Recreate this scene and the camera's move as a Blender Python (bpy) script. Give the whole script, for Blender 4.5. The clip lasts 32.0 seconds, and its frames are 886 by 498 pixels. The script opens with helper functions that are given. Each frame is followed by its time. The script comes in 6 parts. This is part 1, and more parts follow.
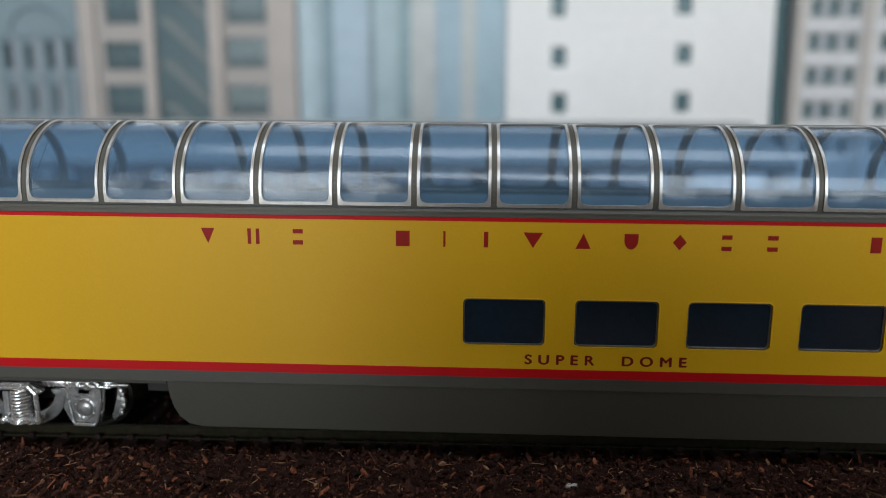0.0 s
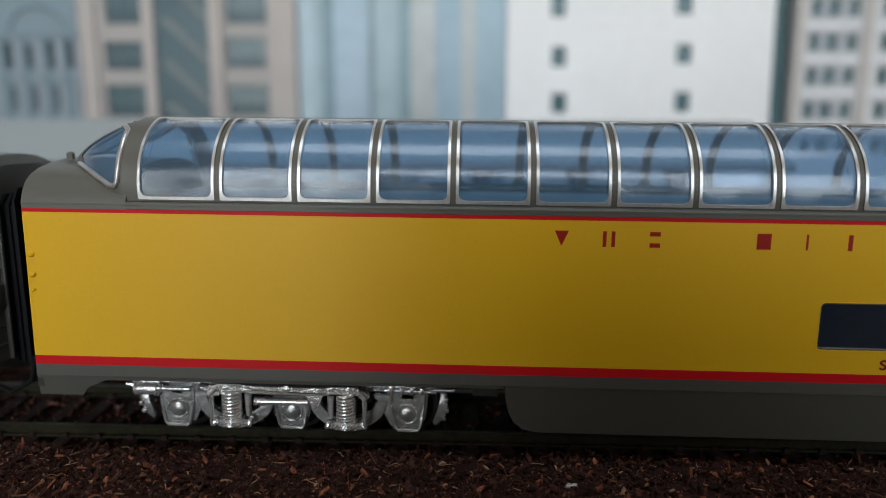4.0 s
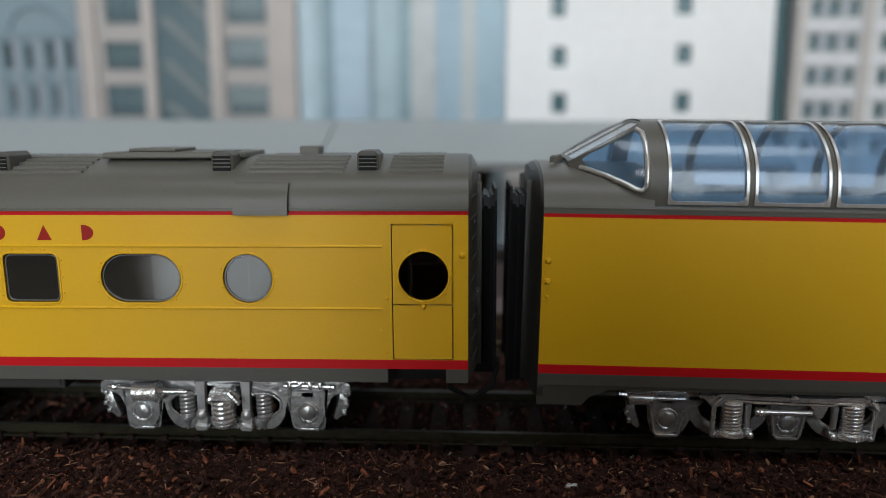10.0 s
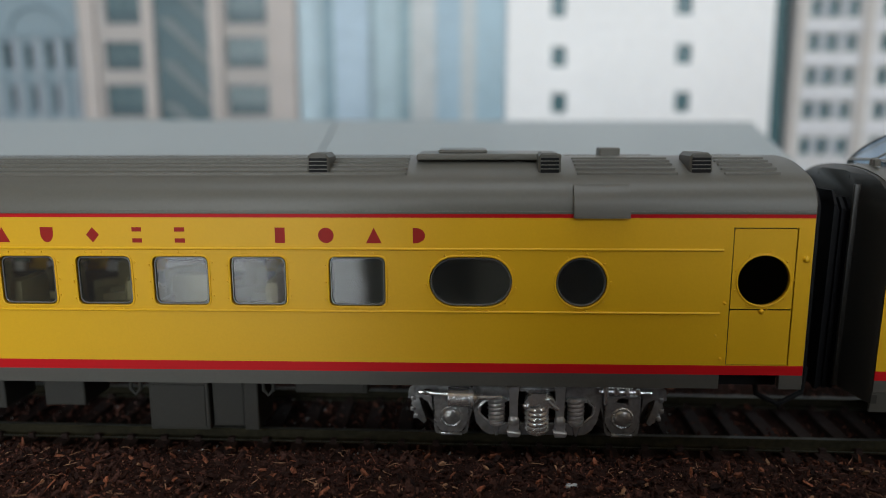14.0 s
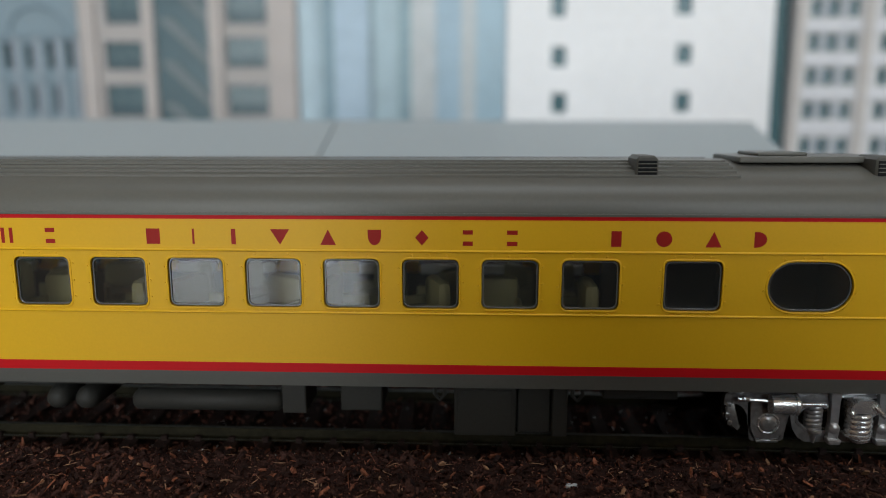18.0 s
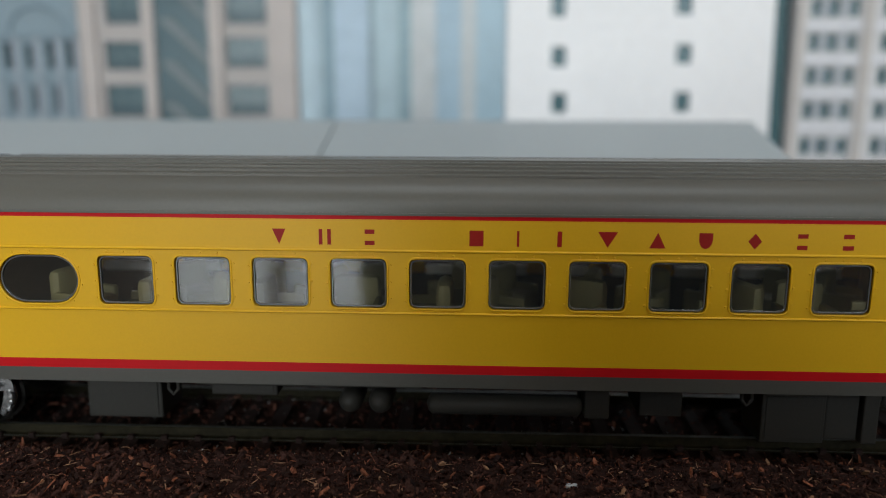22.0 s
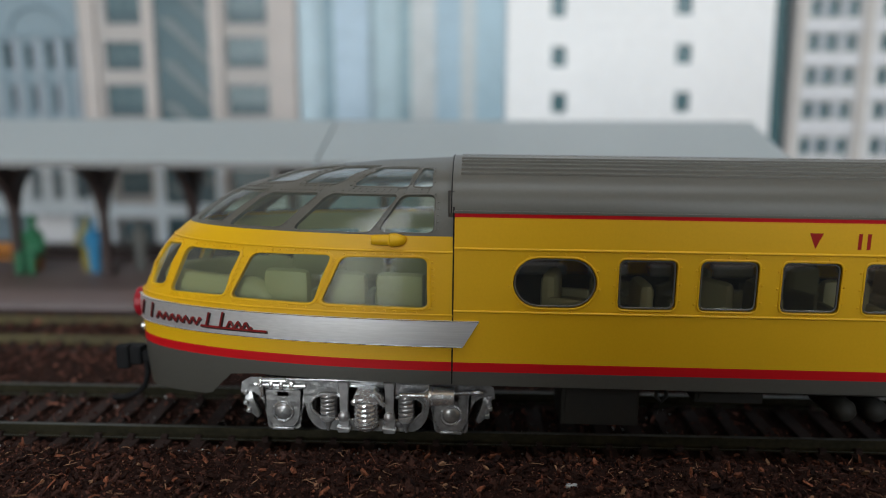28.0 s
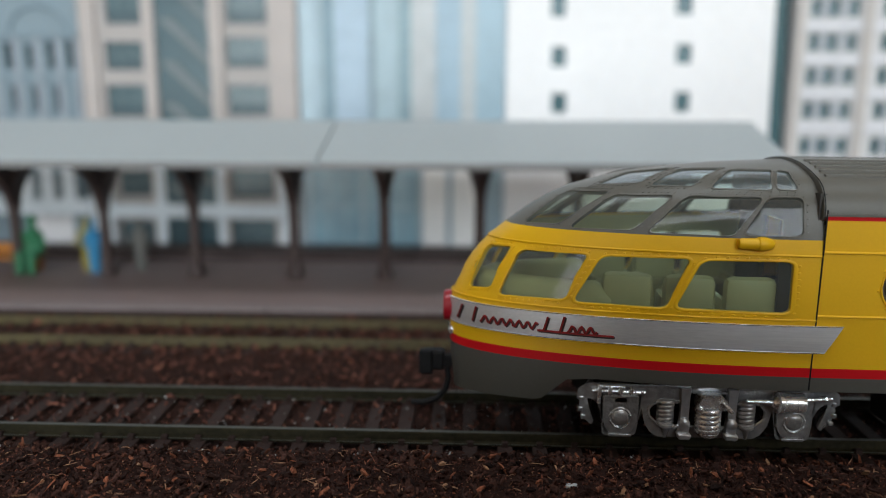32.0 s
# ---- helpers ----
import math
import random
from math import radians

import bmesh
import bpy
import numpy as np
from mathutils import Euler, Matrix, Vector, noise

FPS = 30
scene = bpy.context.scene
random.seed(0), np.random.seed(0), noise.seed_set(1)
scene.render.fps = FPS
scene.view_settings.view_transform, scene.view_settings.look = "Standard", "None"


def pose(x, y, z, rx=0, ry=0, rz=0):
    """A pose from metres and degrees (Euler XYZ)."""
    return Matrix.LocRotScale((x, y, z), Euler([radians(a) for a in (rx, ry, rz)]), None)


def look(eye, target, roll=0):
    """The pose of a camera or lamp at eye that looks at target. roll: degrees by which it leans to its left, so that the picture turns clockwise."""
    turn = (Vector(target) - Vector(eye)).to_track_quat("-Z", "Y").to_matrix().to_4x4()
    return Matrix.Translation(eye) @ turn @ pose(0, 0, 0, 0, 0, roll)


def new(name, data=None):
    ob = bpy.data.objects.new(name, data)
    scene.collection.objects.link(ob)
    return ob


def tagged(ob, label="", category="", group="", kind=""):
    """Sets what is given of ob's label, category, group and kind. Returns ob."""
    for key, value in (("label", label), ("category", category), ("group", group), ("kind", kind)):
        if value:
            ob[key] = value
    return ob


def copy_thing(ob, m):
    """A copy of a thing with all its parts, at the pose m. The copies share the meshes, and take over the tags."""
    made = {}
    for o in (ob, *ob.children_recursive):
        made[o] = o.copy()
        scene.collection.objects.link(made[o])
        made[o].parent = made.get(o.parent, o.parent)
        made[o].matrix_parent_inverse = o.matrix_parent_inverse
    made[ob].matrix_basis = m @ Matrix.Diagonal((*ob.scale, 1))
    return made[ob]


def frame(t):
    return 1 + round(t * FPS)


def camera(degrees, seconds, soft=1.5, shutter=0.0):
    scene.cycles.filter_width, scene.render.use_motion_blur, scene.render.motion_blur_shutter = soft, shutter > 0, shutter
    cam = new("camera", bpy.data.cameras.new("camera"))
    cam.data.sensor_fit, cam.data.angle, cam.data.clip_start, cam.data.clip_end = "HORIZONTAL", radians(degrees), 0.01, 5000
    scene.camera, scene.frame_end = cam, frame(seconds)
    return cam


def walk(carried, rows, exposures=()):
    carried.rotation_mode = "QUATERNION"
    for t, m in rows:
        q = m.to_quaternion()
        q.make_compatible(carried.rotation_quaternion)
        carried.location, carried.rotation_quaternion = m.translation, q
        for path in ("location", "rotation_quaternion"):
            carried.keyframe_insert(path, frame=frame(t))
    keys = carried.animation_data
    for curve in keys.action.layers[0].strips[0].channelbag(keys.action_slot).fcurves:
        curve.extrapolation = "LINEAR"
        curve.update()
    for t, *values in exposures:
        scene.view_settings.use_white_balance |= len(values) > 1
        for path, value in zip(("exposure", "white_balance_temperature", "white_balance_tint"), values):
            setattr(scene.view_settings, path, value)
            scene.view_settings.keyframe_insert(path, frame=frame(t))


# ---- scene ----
# ---- camera ----
# A model train (1:87) passes a camera that stands still on the edge of a layout.
cam = camera(64.2, 32.0, soft=0.9)
EYE = Vector((0.0, -0.1303, 0.0548))
TARGET = EYE + Vector((-0.03911, 0.98356, -0.17624))
CAM = look(EYE, TARGET, 0.176)
walk(cam, [(0.0, CAM), (32.0, CAM)], [(0.0, -0.4), (12.0, -0.32), (24.0, -0.31), (28.0, -0.25), (32.0, 0.06)])
cam.data.dof.use_dof = True
cam.data.dof.focus_distance = 0.117
cam.data.dof.aperture_fstop = 8.5

# way of the train along the track: seconds, metres
WAY = [(0.0, -184.17), (0.5, -176.72), (1.0, -169.92), (1.5, -162.68), (2.0, -155.33), (2.5, -147.49), (3.0, -140.29), (3.5, -133.53),
       (5.5, -104.66), (6.0, -97.63), (6.5, -90.43), (7.0, -83.1), (7.5, -75.68), (8.0, -68.62), (8.5, -61.83), (9.0, -55.32), (9.5, -48.36),
       (10.0, -40.8), (10.5, -33.51), (11.0, -27.18), (11.5, -21.04), (12.0, -14.62), (12.5, -7.31), (13.0, 0.0), (13.5, 7.34), (14.0, 14.06),
       (14.5, 20.79), (16.5, 48.2), (17.0, 54.76), (17.5, 61.54), (18.0, 68.49), (18.5, 75.43), (19.0, 81.46), (19.5, 87.84), (20.0, 94.51),
       (20.5, 101.38), (21.0, 108.67), (21.5, 115.32), (22.0, 121.52), (22.5, 128.12), (23.0, 135.25), (23.5, 142.48), (24.0, 148.91),
       (24.5, 155.27), (25.0, 162.71), (25.5, 170.38), (27.5, 199.86), (28.0, 207.44), (28.5, 214.74), (29.0, 221.98), (29.5, 229.1),
       (30.0, 236.4), (30.5, 244.37), (31.0, 251.14), (31.5, 258.92), (32.0, 266.3)]

# ---- light ----
world = bpy.data.worlds.new("world")
scene.world = world
world.use_nodes = True
wn, wl = world.node_tree.nodes, world.node_tree.links
sky = wn.new("ShaderNodeTexSky")
sky.sky_type, sky.sun_disc, sky.sun_elevation, sky.sun_rotation = "NISHITA", False, radians(40), radians(200)
wl.new(sky.outputs[0], wn["Background"].inputs[0])
wn["Background"].inputs[1].default_value = 0.1


def area_lamp(name, eye, target, width, height, watts, colour):
    data = bpy.data.lights.new(name, "AREA")
    data.shape, data.size, data.size_y, data.energy, data.color = "RECTANGLE", width, height, watts, colour
    ob = new(name, data)
    ob.matrix_world = look(eye, target)
    return ob


# daylight through the tall glazed door and the wide high window behind the camera, and through the skylight
area_lamp("door_daylight", (-0.62, -2.14, 0.165), (-0.62, 0.0, 0.165), 0.9, 1.57, 17.5, (0.89, 0.965, 1.0))
area_lamp("window_daylight", (0.25, -2.14, 0.7), (0.2, 0.0, 0.1), 2.2, 1.1, 45.0, (0.89, 0.965, 1.0))
area_lamp("skylight_daylight", (0.1, -0.3, 1.44), (0.1, -0.3, 0.0), 1.3, 0.5, 9.0, (0.89, 0.965, 1.0))

# ---- materials ----
MM = 0.001


def material(name, colour, rough=0.5, metal=0.0, vary=0.12, grain=900.0, blotch=60.0, bump=0.05, coat=0.0, island=0.0, spec=0.5, drawn=1.0):
    """A surface with a fine grain and larger soft patches of tone, both in real size."""
    m = bpy.data.materials.new(name)
    m.use_nodes = True
    n, l = m.node_tree.nodes, m.node_tree.links
    p = n["Principled BSDF"]
    p.inputs["Roughness"].default_value, p.inputs["Metallic"].default_value = rough, metal
    p.inputs["Coat Weight"].default_value = coat
    p.inputs["Specular IOR Level"].default_value = spec
    geo = n.new("ShaderNodeTexCoord")
    fine, large = n.new("ShaderNodeTexNoise"), n.new("ShaderNodeTexNoise")
    fine.inputs["Scale"].default_value, large.inputs["Scale"].default_value = grain, blotch
    fine.inputs["Detail"].default_value, large.inputs["Detail"].default_value = 4.0, 3.0
    run = n.new("ShaderNodeVectorMath")
    run.operation, run.inputs[1].default_value = "MULTIPLY", (drawn, 1.0, 1.0)
    l.new(geo.outputs["Object"], run.inputs[0])
    for t in (fine, large):
        l.new(run.outputs[0], t.inputs["Vector"])
    mix = n.new("ShaderNodeMath")
    mix.operation = "ADD"
    l.new(fine.outputs[0], mix.inputs[0])
    l.new(large.outputs[0], mix.inputs[1])
    value = mix.outputs[0]
    if island:
        isl = n.new("ShaderNodeNewGeometry")
        add = n.new("ShaderNodeMath")
        add.operation = "MULTIPLY_ADD"
        l.new(isl.outputs["Random Per Island"], add.inputs[0])
        add.inputs[1].default_value = island
        l.new(value, add.inputs[2])
        value = add.outputs[0]
    ramp = n.new("ShaderNodeMapRange")
    ramp.inputs["From Min"].default_value, ramp.inputs["From Max"].default_value = 0.6, 1.4 + island
    l.new(value, ramp.inputs["Value"])
    col = n.new("ShaderNodeMix")
    col.data_type = "RGBA"
    low, high = [c * (1 - vary) for c in colour], [min(c * (1 + vary), 0.95) for c in colour]
    col.inputs["A"].default_value, col.inputs["B"].default_value = (*low, 1), (*high, 1)
    l.new(ramp.outputs[0], col.inputs["Factor"])
    l.new(col.outputs["Result"], p.inputs["Base Color"])
    if bump:
        b = n.new("ShaderNodeBump")
        b.inputs["Strength"].default_value, b.inputs["Distance"].default_value = bump, 0.0003
        l.new(fine.outputs[0], b.inputs["Height"])
        l.new(b.outputs[0], p.inputs["Normal"])
    return m


def glass(name, tint, rough=0.02, film=0.0, wavy=0.12, base=0.045, haze=0.0, haze_tint=(0.55, 0.58, 0.57)):
    """A thin clear pane: tinted transmission, a pale veil painted in for soft reflections, under a real gloss."""
    m = bpy.data.materials.new(name)
    m.use_nodes = True
    n, l = m.node_tree.nodes, m.node_tree.links
    n.remove(n["Principled BSDF"])
    clear, gloss, fres, mix = n.new("ShaderNodeBsdfTransparent"), n.new("ShaderNodeBsdfGlossy"), n.new("ShaderNodeLayerWeight"), n.new("ShaderNodeMixShader")
    clear.inputs[0].default_value = (*tint, 1)
    gloss.inputs["Roughness"].default_value = rough
    fres.inputs[0].default_value = 0.5
    power = n.new("ShaderNodeMath")
    power.operation, power.inputs[1].default_value = "POWER", 4.0
    l.new(fres.outputs["Facing"], power.inputs[0])
    geo, noi, bmp = n.new("ShaderNodeTexCoord"), n.new("ShaderNodeTexNoise"), n.new("ShaderNodeBump")
    noi.inputs["Scale"].default_value = 110.0
    bmp.inputs["Strength"].default_value, bmp.inputs["Distance"].default_value = wavy, 0.0006
    l.new(geo.outputs["Object"], noi.inputs["Vector"])
    l.new(noi.outputs[0], bmp.inputs["Height"])
    l.new(bmp.outputs[0], gloss.inputs["Normal"])
    boost = n.new("ShaderNodeMath")
    boost.operation = "ADD"
    boost.inputs[1].default_value = base + film
    l.new(power.outputs[0], boost.inputs[0])
    l.new(boost.outputs[0], mix.inputs[0])
    haze_shader, veil = n.new("ShaderNodeBsdfDiffuse"), n.new("ShaderNodeMixShader")
    haze_shader.inputs[0].default_value, veil.inputs[0].default_value = (*haze_tint, 1), haze
    l.new(clear.outputs[0], veil.inputs[1])
    l.new(haze_shader.outputs[0], veil.inputs[2])
    l.new(veil.outputs[0], mix.inputs[1])
    l.new(gloss.outputs[0], mix.inputs[2])
    l.new(mix.outputs[0], n["Material Output"].inputs[0])
    return m


YELLOW = material("yellow_paint", (0.77, 0.438, 0.008), 0.42, vary=0.03, grain=2500, blotch=25, bump=0.06, spec=0.34)
LEMON = material("lemon_yellow_paint", (0.745, 0.43, 0.009), 0.42, vary=0.03, grain=2500, blotch=25, bump=0.06, spec=0.32)
RED = material("red_paint", (0.56, 0.009, 0.014), 0.4, vary=0.04, grain=2500, bump=0.03, spec=0.15)
MARKRED = material("maroon_print", (0.34, 0.014, 0.01), 0.45, vary=0.06, grain=2500, bump=0.03, spec=0.2)
OLIVE = material("olive_grey_paint", (0.112, 0.108, 0.092), 0.42, vary=0.06, grain=1800, blotch=40, bump=0.05)
DARKOLIVE = material("dark_olive_paint", (0.075, 0.072, 0.061), 0.5, vary=0.1, grain=1800, blotch=40, bump=0.05)
SKIRT = material("grey_skirt_paint", (0.075, 0.073, 0.064), 0.48, vary=0.06, grain=1800, blotch=40, bump=0.05)
BLACK = material("black_rubber", (0.006, 0.006, 0.007), 0.6, vary=0.2, bump=0.1, spec=0.2)
BELLOWS = material("black_bellows_rubber", (0.004, 0.004, 0.005), 0.5, vary=0.2, bump=0.05, spec=0.18)
# end walls: the roof olive taken darker, deepest on the dome car
DARKEND = material("black_olive_end_tone", (0.028, 0.027, 0.024), 0.42, vary=0.1, grain=1800, blotch=40, bump=0.05)
ENDWALL = material("dark_olive_end_tone", (0.06, 0.058, 0.05), 0.45, vary=0.1, grain=1800, blotch=40, bump=0.05)
DARKIRON = material("dark_iron", (0.03, 0.028, 0.026), 0.5, metal=0.3, vary=0.2, bump=0.1)
CHROME = material("plated_silver", (0.8, 0.8, 0.81), 0.24, metal=0.76, vary=0.2, grain=900, bump=0.5)
UNDERGREY = material("dark_grey_plastic", (0.038, 0.037, 0.033), 0.6, vary=0.1, grain=1800, bump=0.05, spec=0.3)
TRUCKGREY = material("dull_plated_casting", (0.48, 0.49, 0.5), 0.27, metal=0.72, vary=0.3, grain=1000, blotch=250, bump=0.5)
DULLSILVER = material("silver_paint", (0.5, 0.5, 0.51), 0.32, metal=0.65, vary=0.2, grain=1200, bump=0.2)
BRUSHED = material("brushed_aluminium", (0.68, 0.68, 0.69), 0.42, metal=0.62, vary=0.12, grain=3200, bump=0.06, drawn=0.05)
FRAME = material("bright_frame", (0.64, 0.64, 0.63), 0.3, metal=0.72, vary=0.18, grain=1600, bump=0.22)
CREAM = material("cream_plastic", (0.42, 0.385, 0.2), 0.5, vary=0.06, bump=0.05)
INNER = material("dark_interior", (0.055, 0.05, 0.045), 0.7, vary=0.15)
INNERWALL = material("pale_interior", (0.3, 0.29, 0.25), 0.6, vary=0.1)
LIGHTPALE = material("pale_light_strip", (0.9, 0.9, 0.9), 0.5, vary=0.06)
BLUEBACK = material("blue_grey_interior", (0.36, 0.4, 0.4), 0.6, vary=0.1)
# haze and its tint stand for the pale reflections over the panes
PANE = glass("clear_pane", (0.66, 0.66, 0.63), 0.07, 0.03, 0.1, haze=0.03)
NOSEPANE = glass("greenish_pane", (0.79, 0.88, 0.8), 0.12, -0.015, 0.035, haze=0.085)
ROOFPANE = glass("pale_roof_pane", (0.74, 0.9, 0.93), 0.22, 0.13, 0.02, haze=0.13, haze_tint=(0.36, 0.54, 0.6))
PORTPANE = glass("smoked_pane", (0.3, 0.31, 0.3), 0.08, 0.0, 0.1, 0.022)
DOMEPANE = glass("blue_tinted_pane", (0.58, 0.77, 0.95), 0.2, 0.035, 0.12, haze=0.17, haze_tint=(0.2, 0.39, 0.63))
DARKPANE = material("dark_blue_window", (0.012, 0.023, 0.038), 0.16, vary=0.2, bump=0.02)
LAMPRED = material("red_drumhead", (0.3, 0.008, 0.018), 0.3)
RAILTOP = material("worn_and_lit_rail", (0.075, 0.078, 0.068), 0.45, metal=0.4, vary=0.3, grain=900, blotch=90, bump=0.1)
RAIL = material("weathered_rail", (0.025, 0.022, 0.012), 0.6, vary=0.55, grain=900, blotch=110, bump=0.35, spec=0.12)
TIE = material("dark_brown_tie", (0.034, 0.021, 0.0185), 0.7, vary=0.3, grain=1500, blotch=120, bump=0.5, spec=0.2)
SCRIPTRED = material("dark_maroon_print", (0.2, 0.012, 0.012), 0.45, vary=0.06, grain=2500, bump=0.03, spec=0.2)
SOIL = material("dark_soil", (0.028, 0.0135, 0.0105), 0.85, vary=0.5, grain=700, blotch=120, bump=0.8, spec=0.1)
BARK = material("bark_chips", (0.072, 0.033, 0.0235), 0.78, vary=0.75, grain=2200, blotch=700, bump=1.0, spec=0.15)
PALEWOOD = material("pale_wood", (0.3, 0.16, 0.085), 0.75, vary=0.5, grain=2200, blotch=700, bump=0.8)
STONE = material("pale_grit", (0.42, 0.44, 0.45), 0.6, vary=0.2, island=0.8)
BARKRED = material("reddish_bark", (0.115, 0.05, 0.037), 0.78, vary=0.5, grain=900, blotch=300, bump=0.4, spec=0.15)
MOSSRAIL = material("mossy_rail", (0.09, 0.072, 0.028), 0.6, vary=0.45, grain=700, blotch=60, bump=0.25)
CRUMB = material("bark_crumbs", (0.098, 0.043, 0.032), 0.8, vary=0.5, grain=900, blotch=500, bump=0.4, spec=0.12)


def spread(m, stops):
    """Give each loose flake its own tone, from black humus to raw orange wood."""
    n, l = m.node_tree.nodes, m.node_tree.links
    p = n["Principled BSDF"]
    old = p.inputs["Base Color"].links[0].from_socket
    geo, ramp, mul = n.new("ShaderNodeNewGeometry"), n.new("ShaderNodeValToRGB"), n.new("ShaderNodeMix")
    ramp.color_ramp.interpolation = "LINEAR"
    for k, (at, c) in enumerate(stops):
        e = ramp.color_ramp.elements[k] if k < 2 else ramp.color_ramp.elements.new(at)
        e.position, e.color = at, (*c, 1)
    l.new(geo.outputs["Random Per Island"], ramp.inputs[0])
    mul.data_type, mul.blend_type = "RGBA", "MULTIPLY"
    mul.inputs["Factor"].default_value = 1.0
    l.new(ramp.outputs[0], mul.inputs["A"])
    l.new(old, mul.inputs["B"])
    l.new(mul.outputs["Result"], p.inputs["Base Color"])


spread(BARK, [(0.0, (0.2, 0.2, 0.22)), (1.0, (4.2, 3.3, 2.5)), (0.5, (0.48, 0.47, 0.5)), (0.8, (0.85, 0.8, 0.82)), (0.91, (1.6, 1.35, 1.2)), (0.96, (2.7, 2.1, 1.6))])
spread(BARKRED, [(0.0, (0.35, 0.35, 0.37)), (1.0, (2.3, 2.2, 2.0)), (0.4, (0.7, 0.68, 0.68)), (0.85, (1.15, 1.1, 1.1))])
spread(CRUMB, [(0.0, (0.15, 0.16, 0.18)), (1.0, (3.0, 2.8, 2.3)), (0.55, (0.6, 0.6, 0.6)), (0.88, (1.2, 1.1, 1.1))])
PLATFORM = material("platform_surface", (0.215, 0.157, 0.15), 0.6, vary=0.2, grain=600, blotch=30, bump=0.15)
PLATEDGE = material("platform_edge", (0.22, 0.18, 0.18), 0.6, vary=0.14, grain=600, blotch=40, bump=0.15)
PLATDARK = material("platform_shade_and_kerb", (0.034, 0.019, 0.017), 0.7, vary=0.2)
POST = material("brown_iron_post", (0.045, 0.027, 0.024), 0.5, vary=0.2)
CANOPY = material("grey_canopy_roof", (0.335, 0.37, 0.38), 0.5, vary=0.05, grain=500, blotch=20, bump=0.06)

# ---- mesh helpers (millimetres) ----
OFF = [0.0, 0.0]


def part(name, bm, mat, parent=None, label="", smooth=0.0):
    """Link a bmesh, drawn in millimetres, as one mesh object under its thing or part."""
    bmesh.ops.recalc_face_normals(bm, faces=bm.faces)
    me = bpy.data.meshes.new(name)
    for v in bm.verts:
        v.co = Vector(((v.co.x - OFF[0]) * MM, v.co.y * MM, (v.co.z + OFF[1]) * MM))
    bm.to_mesh(me)
    bm.free()
    me.materials.append(mat)
    if smooth:
        me.polygons.foreach_set('use_smooth', [True] * len(me.polygons))
        me.set_sharp_from_angle(angle=radians(smooth))
    ob = new(name, me)
    if parent is not None:
        ob.parent = parent
    return tagged(ob, label)


def thing(name, x, y, z, label, category, group="", kind=""):
    ob = new(name)
    ob.location = (x * MM, y * MM, z * MM)
    ob.empty_display_size = 0.01
    return tagged(ob, label, category, group, kind)


def box(bm, x0, x1, y0, y1, z0, z1, bevel=0.0):
    vs = [bm.verts.new((x, y, z)) for x in (x0, x1) for y in (y0, y1) for z in (z0, z1)]
    fs = [bm.faces.new([vs[i] for i in f]) for f in ((0, 1, 3, 2), (4, 6, 7, 5), (0, 4, 5, 1), (2, 3, 7, 6), (0, 2, 6, 4), (1, 5, 7, 3))]
    if bevel:
        es = list({e for f in fs for e in f.edges})
        bmesh.ops.bevel(bm, geom=es, offset=bevel, segments=2, profile=0.5, affect="EDGES")
    return vs


def tube(bm, pts, r, seg=8, closed=False):
    """A round rod along the points; r is one radius or one for each point."""
    pts = [Vector(p) for p in pts]
    rs = r if isinstance(r, (list, tuple)) else [r] * len(pts)
    rings, side = [], None
    for i, p in enumerate(pts):
        d = (pts[(i + 1) % len(pts)] - pts[i - 1]) if closed else (pts[min(i + 1, len(pts) - 1)] - pts[max(i - 1, 0)])
        d.normalize()
        if side is None:
            side = d.orthogonal().normalized()
        side = (side - d * side.dot(d)).normalized()
        up = d.cross(side)
        rings.append([bm.verts.new(p + rs[i] * (math.cos(a) * side + math.sin(a) * up)) for a in [2 * math.pi * k / seg for k in range(seg)]])
    n = len(rings)
    for i in range(n if closed else n - 1):
        a, b = rings[i], rings[(i + 1) % n]
        for k in range(seg):
            bm.faces.new((a[k], a[(k + 1) % seg], b[(k + 1) % seg], b[k]))
    if not closed:
        bm.faces.new(rings[0][::-1])
        bm.faces.new(rings[-1])


def rod(bm, a, b, r, seg=12):
    tube(bm, [a, b], r, seg)


def turned(bm, centre, axis, rows, seg=14):
    """A lathe: rows of (distance along axis, radius) from the centre."""
    c, ax = Vector(centre), Vector(axis).normalized()
    s = ax.orthogonal().normalized()
    u = ax.cross(s)
    rings = [[bm.verts.new(c + ax * d + max(r, 1e-3) * (math.cos(k * 2 * math.pi / seg) * s + math.sin(k * 2 * math.pi / seg) * u)) for k in range(seg)] for d, r in rows]
    for a, b in zip(rings, rings[1:]):
        for k in range(seg):
            bm.faces.new((a[k], a[(k + 1) % seg], b[(k + 1) % seg], b[k]))
    bm.faces.new(rings[0][::-1])
    bm.faces.new(rings[-1])


def prism(bm, pts, y0, y1, bevel=0.0):
    """A plate cut to the outline pts (x, z), from y0 to y1."""
    a = [bm.verts.new((x, y0, z)) for x, z in pts]
    b = [bm.verts.new((x, y1, z)) for x, z in pts]
    n = len(pts)
    fs = [bm.faces.new(a[::-1]), bm.faces.new(b)] + [bm.faces.new((a[i], a[(i + 1) % n], b[(i + 1) % n], b[i])) for i in range(n)]
    if bevel:
        bmesh.ops.bevel(bm, geom=list(fs[0].edges) + list(fs[1].edges), offset=bevel, segments=1, affect="EDGES")


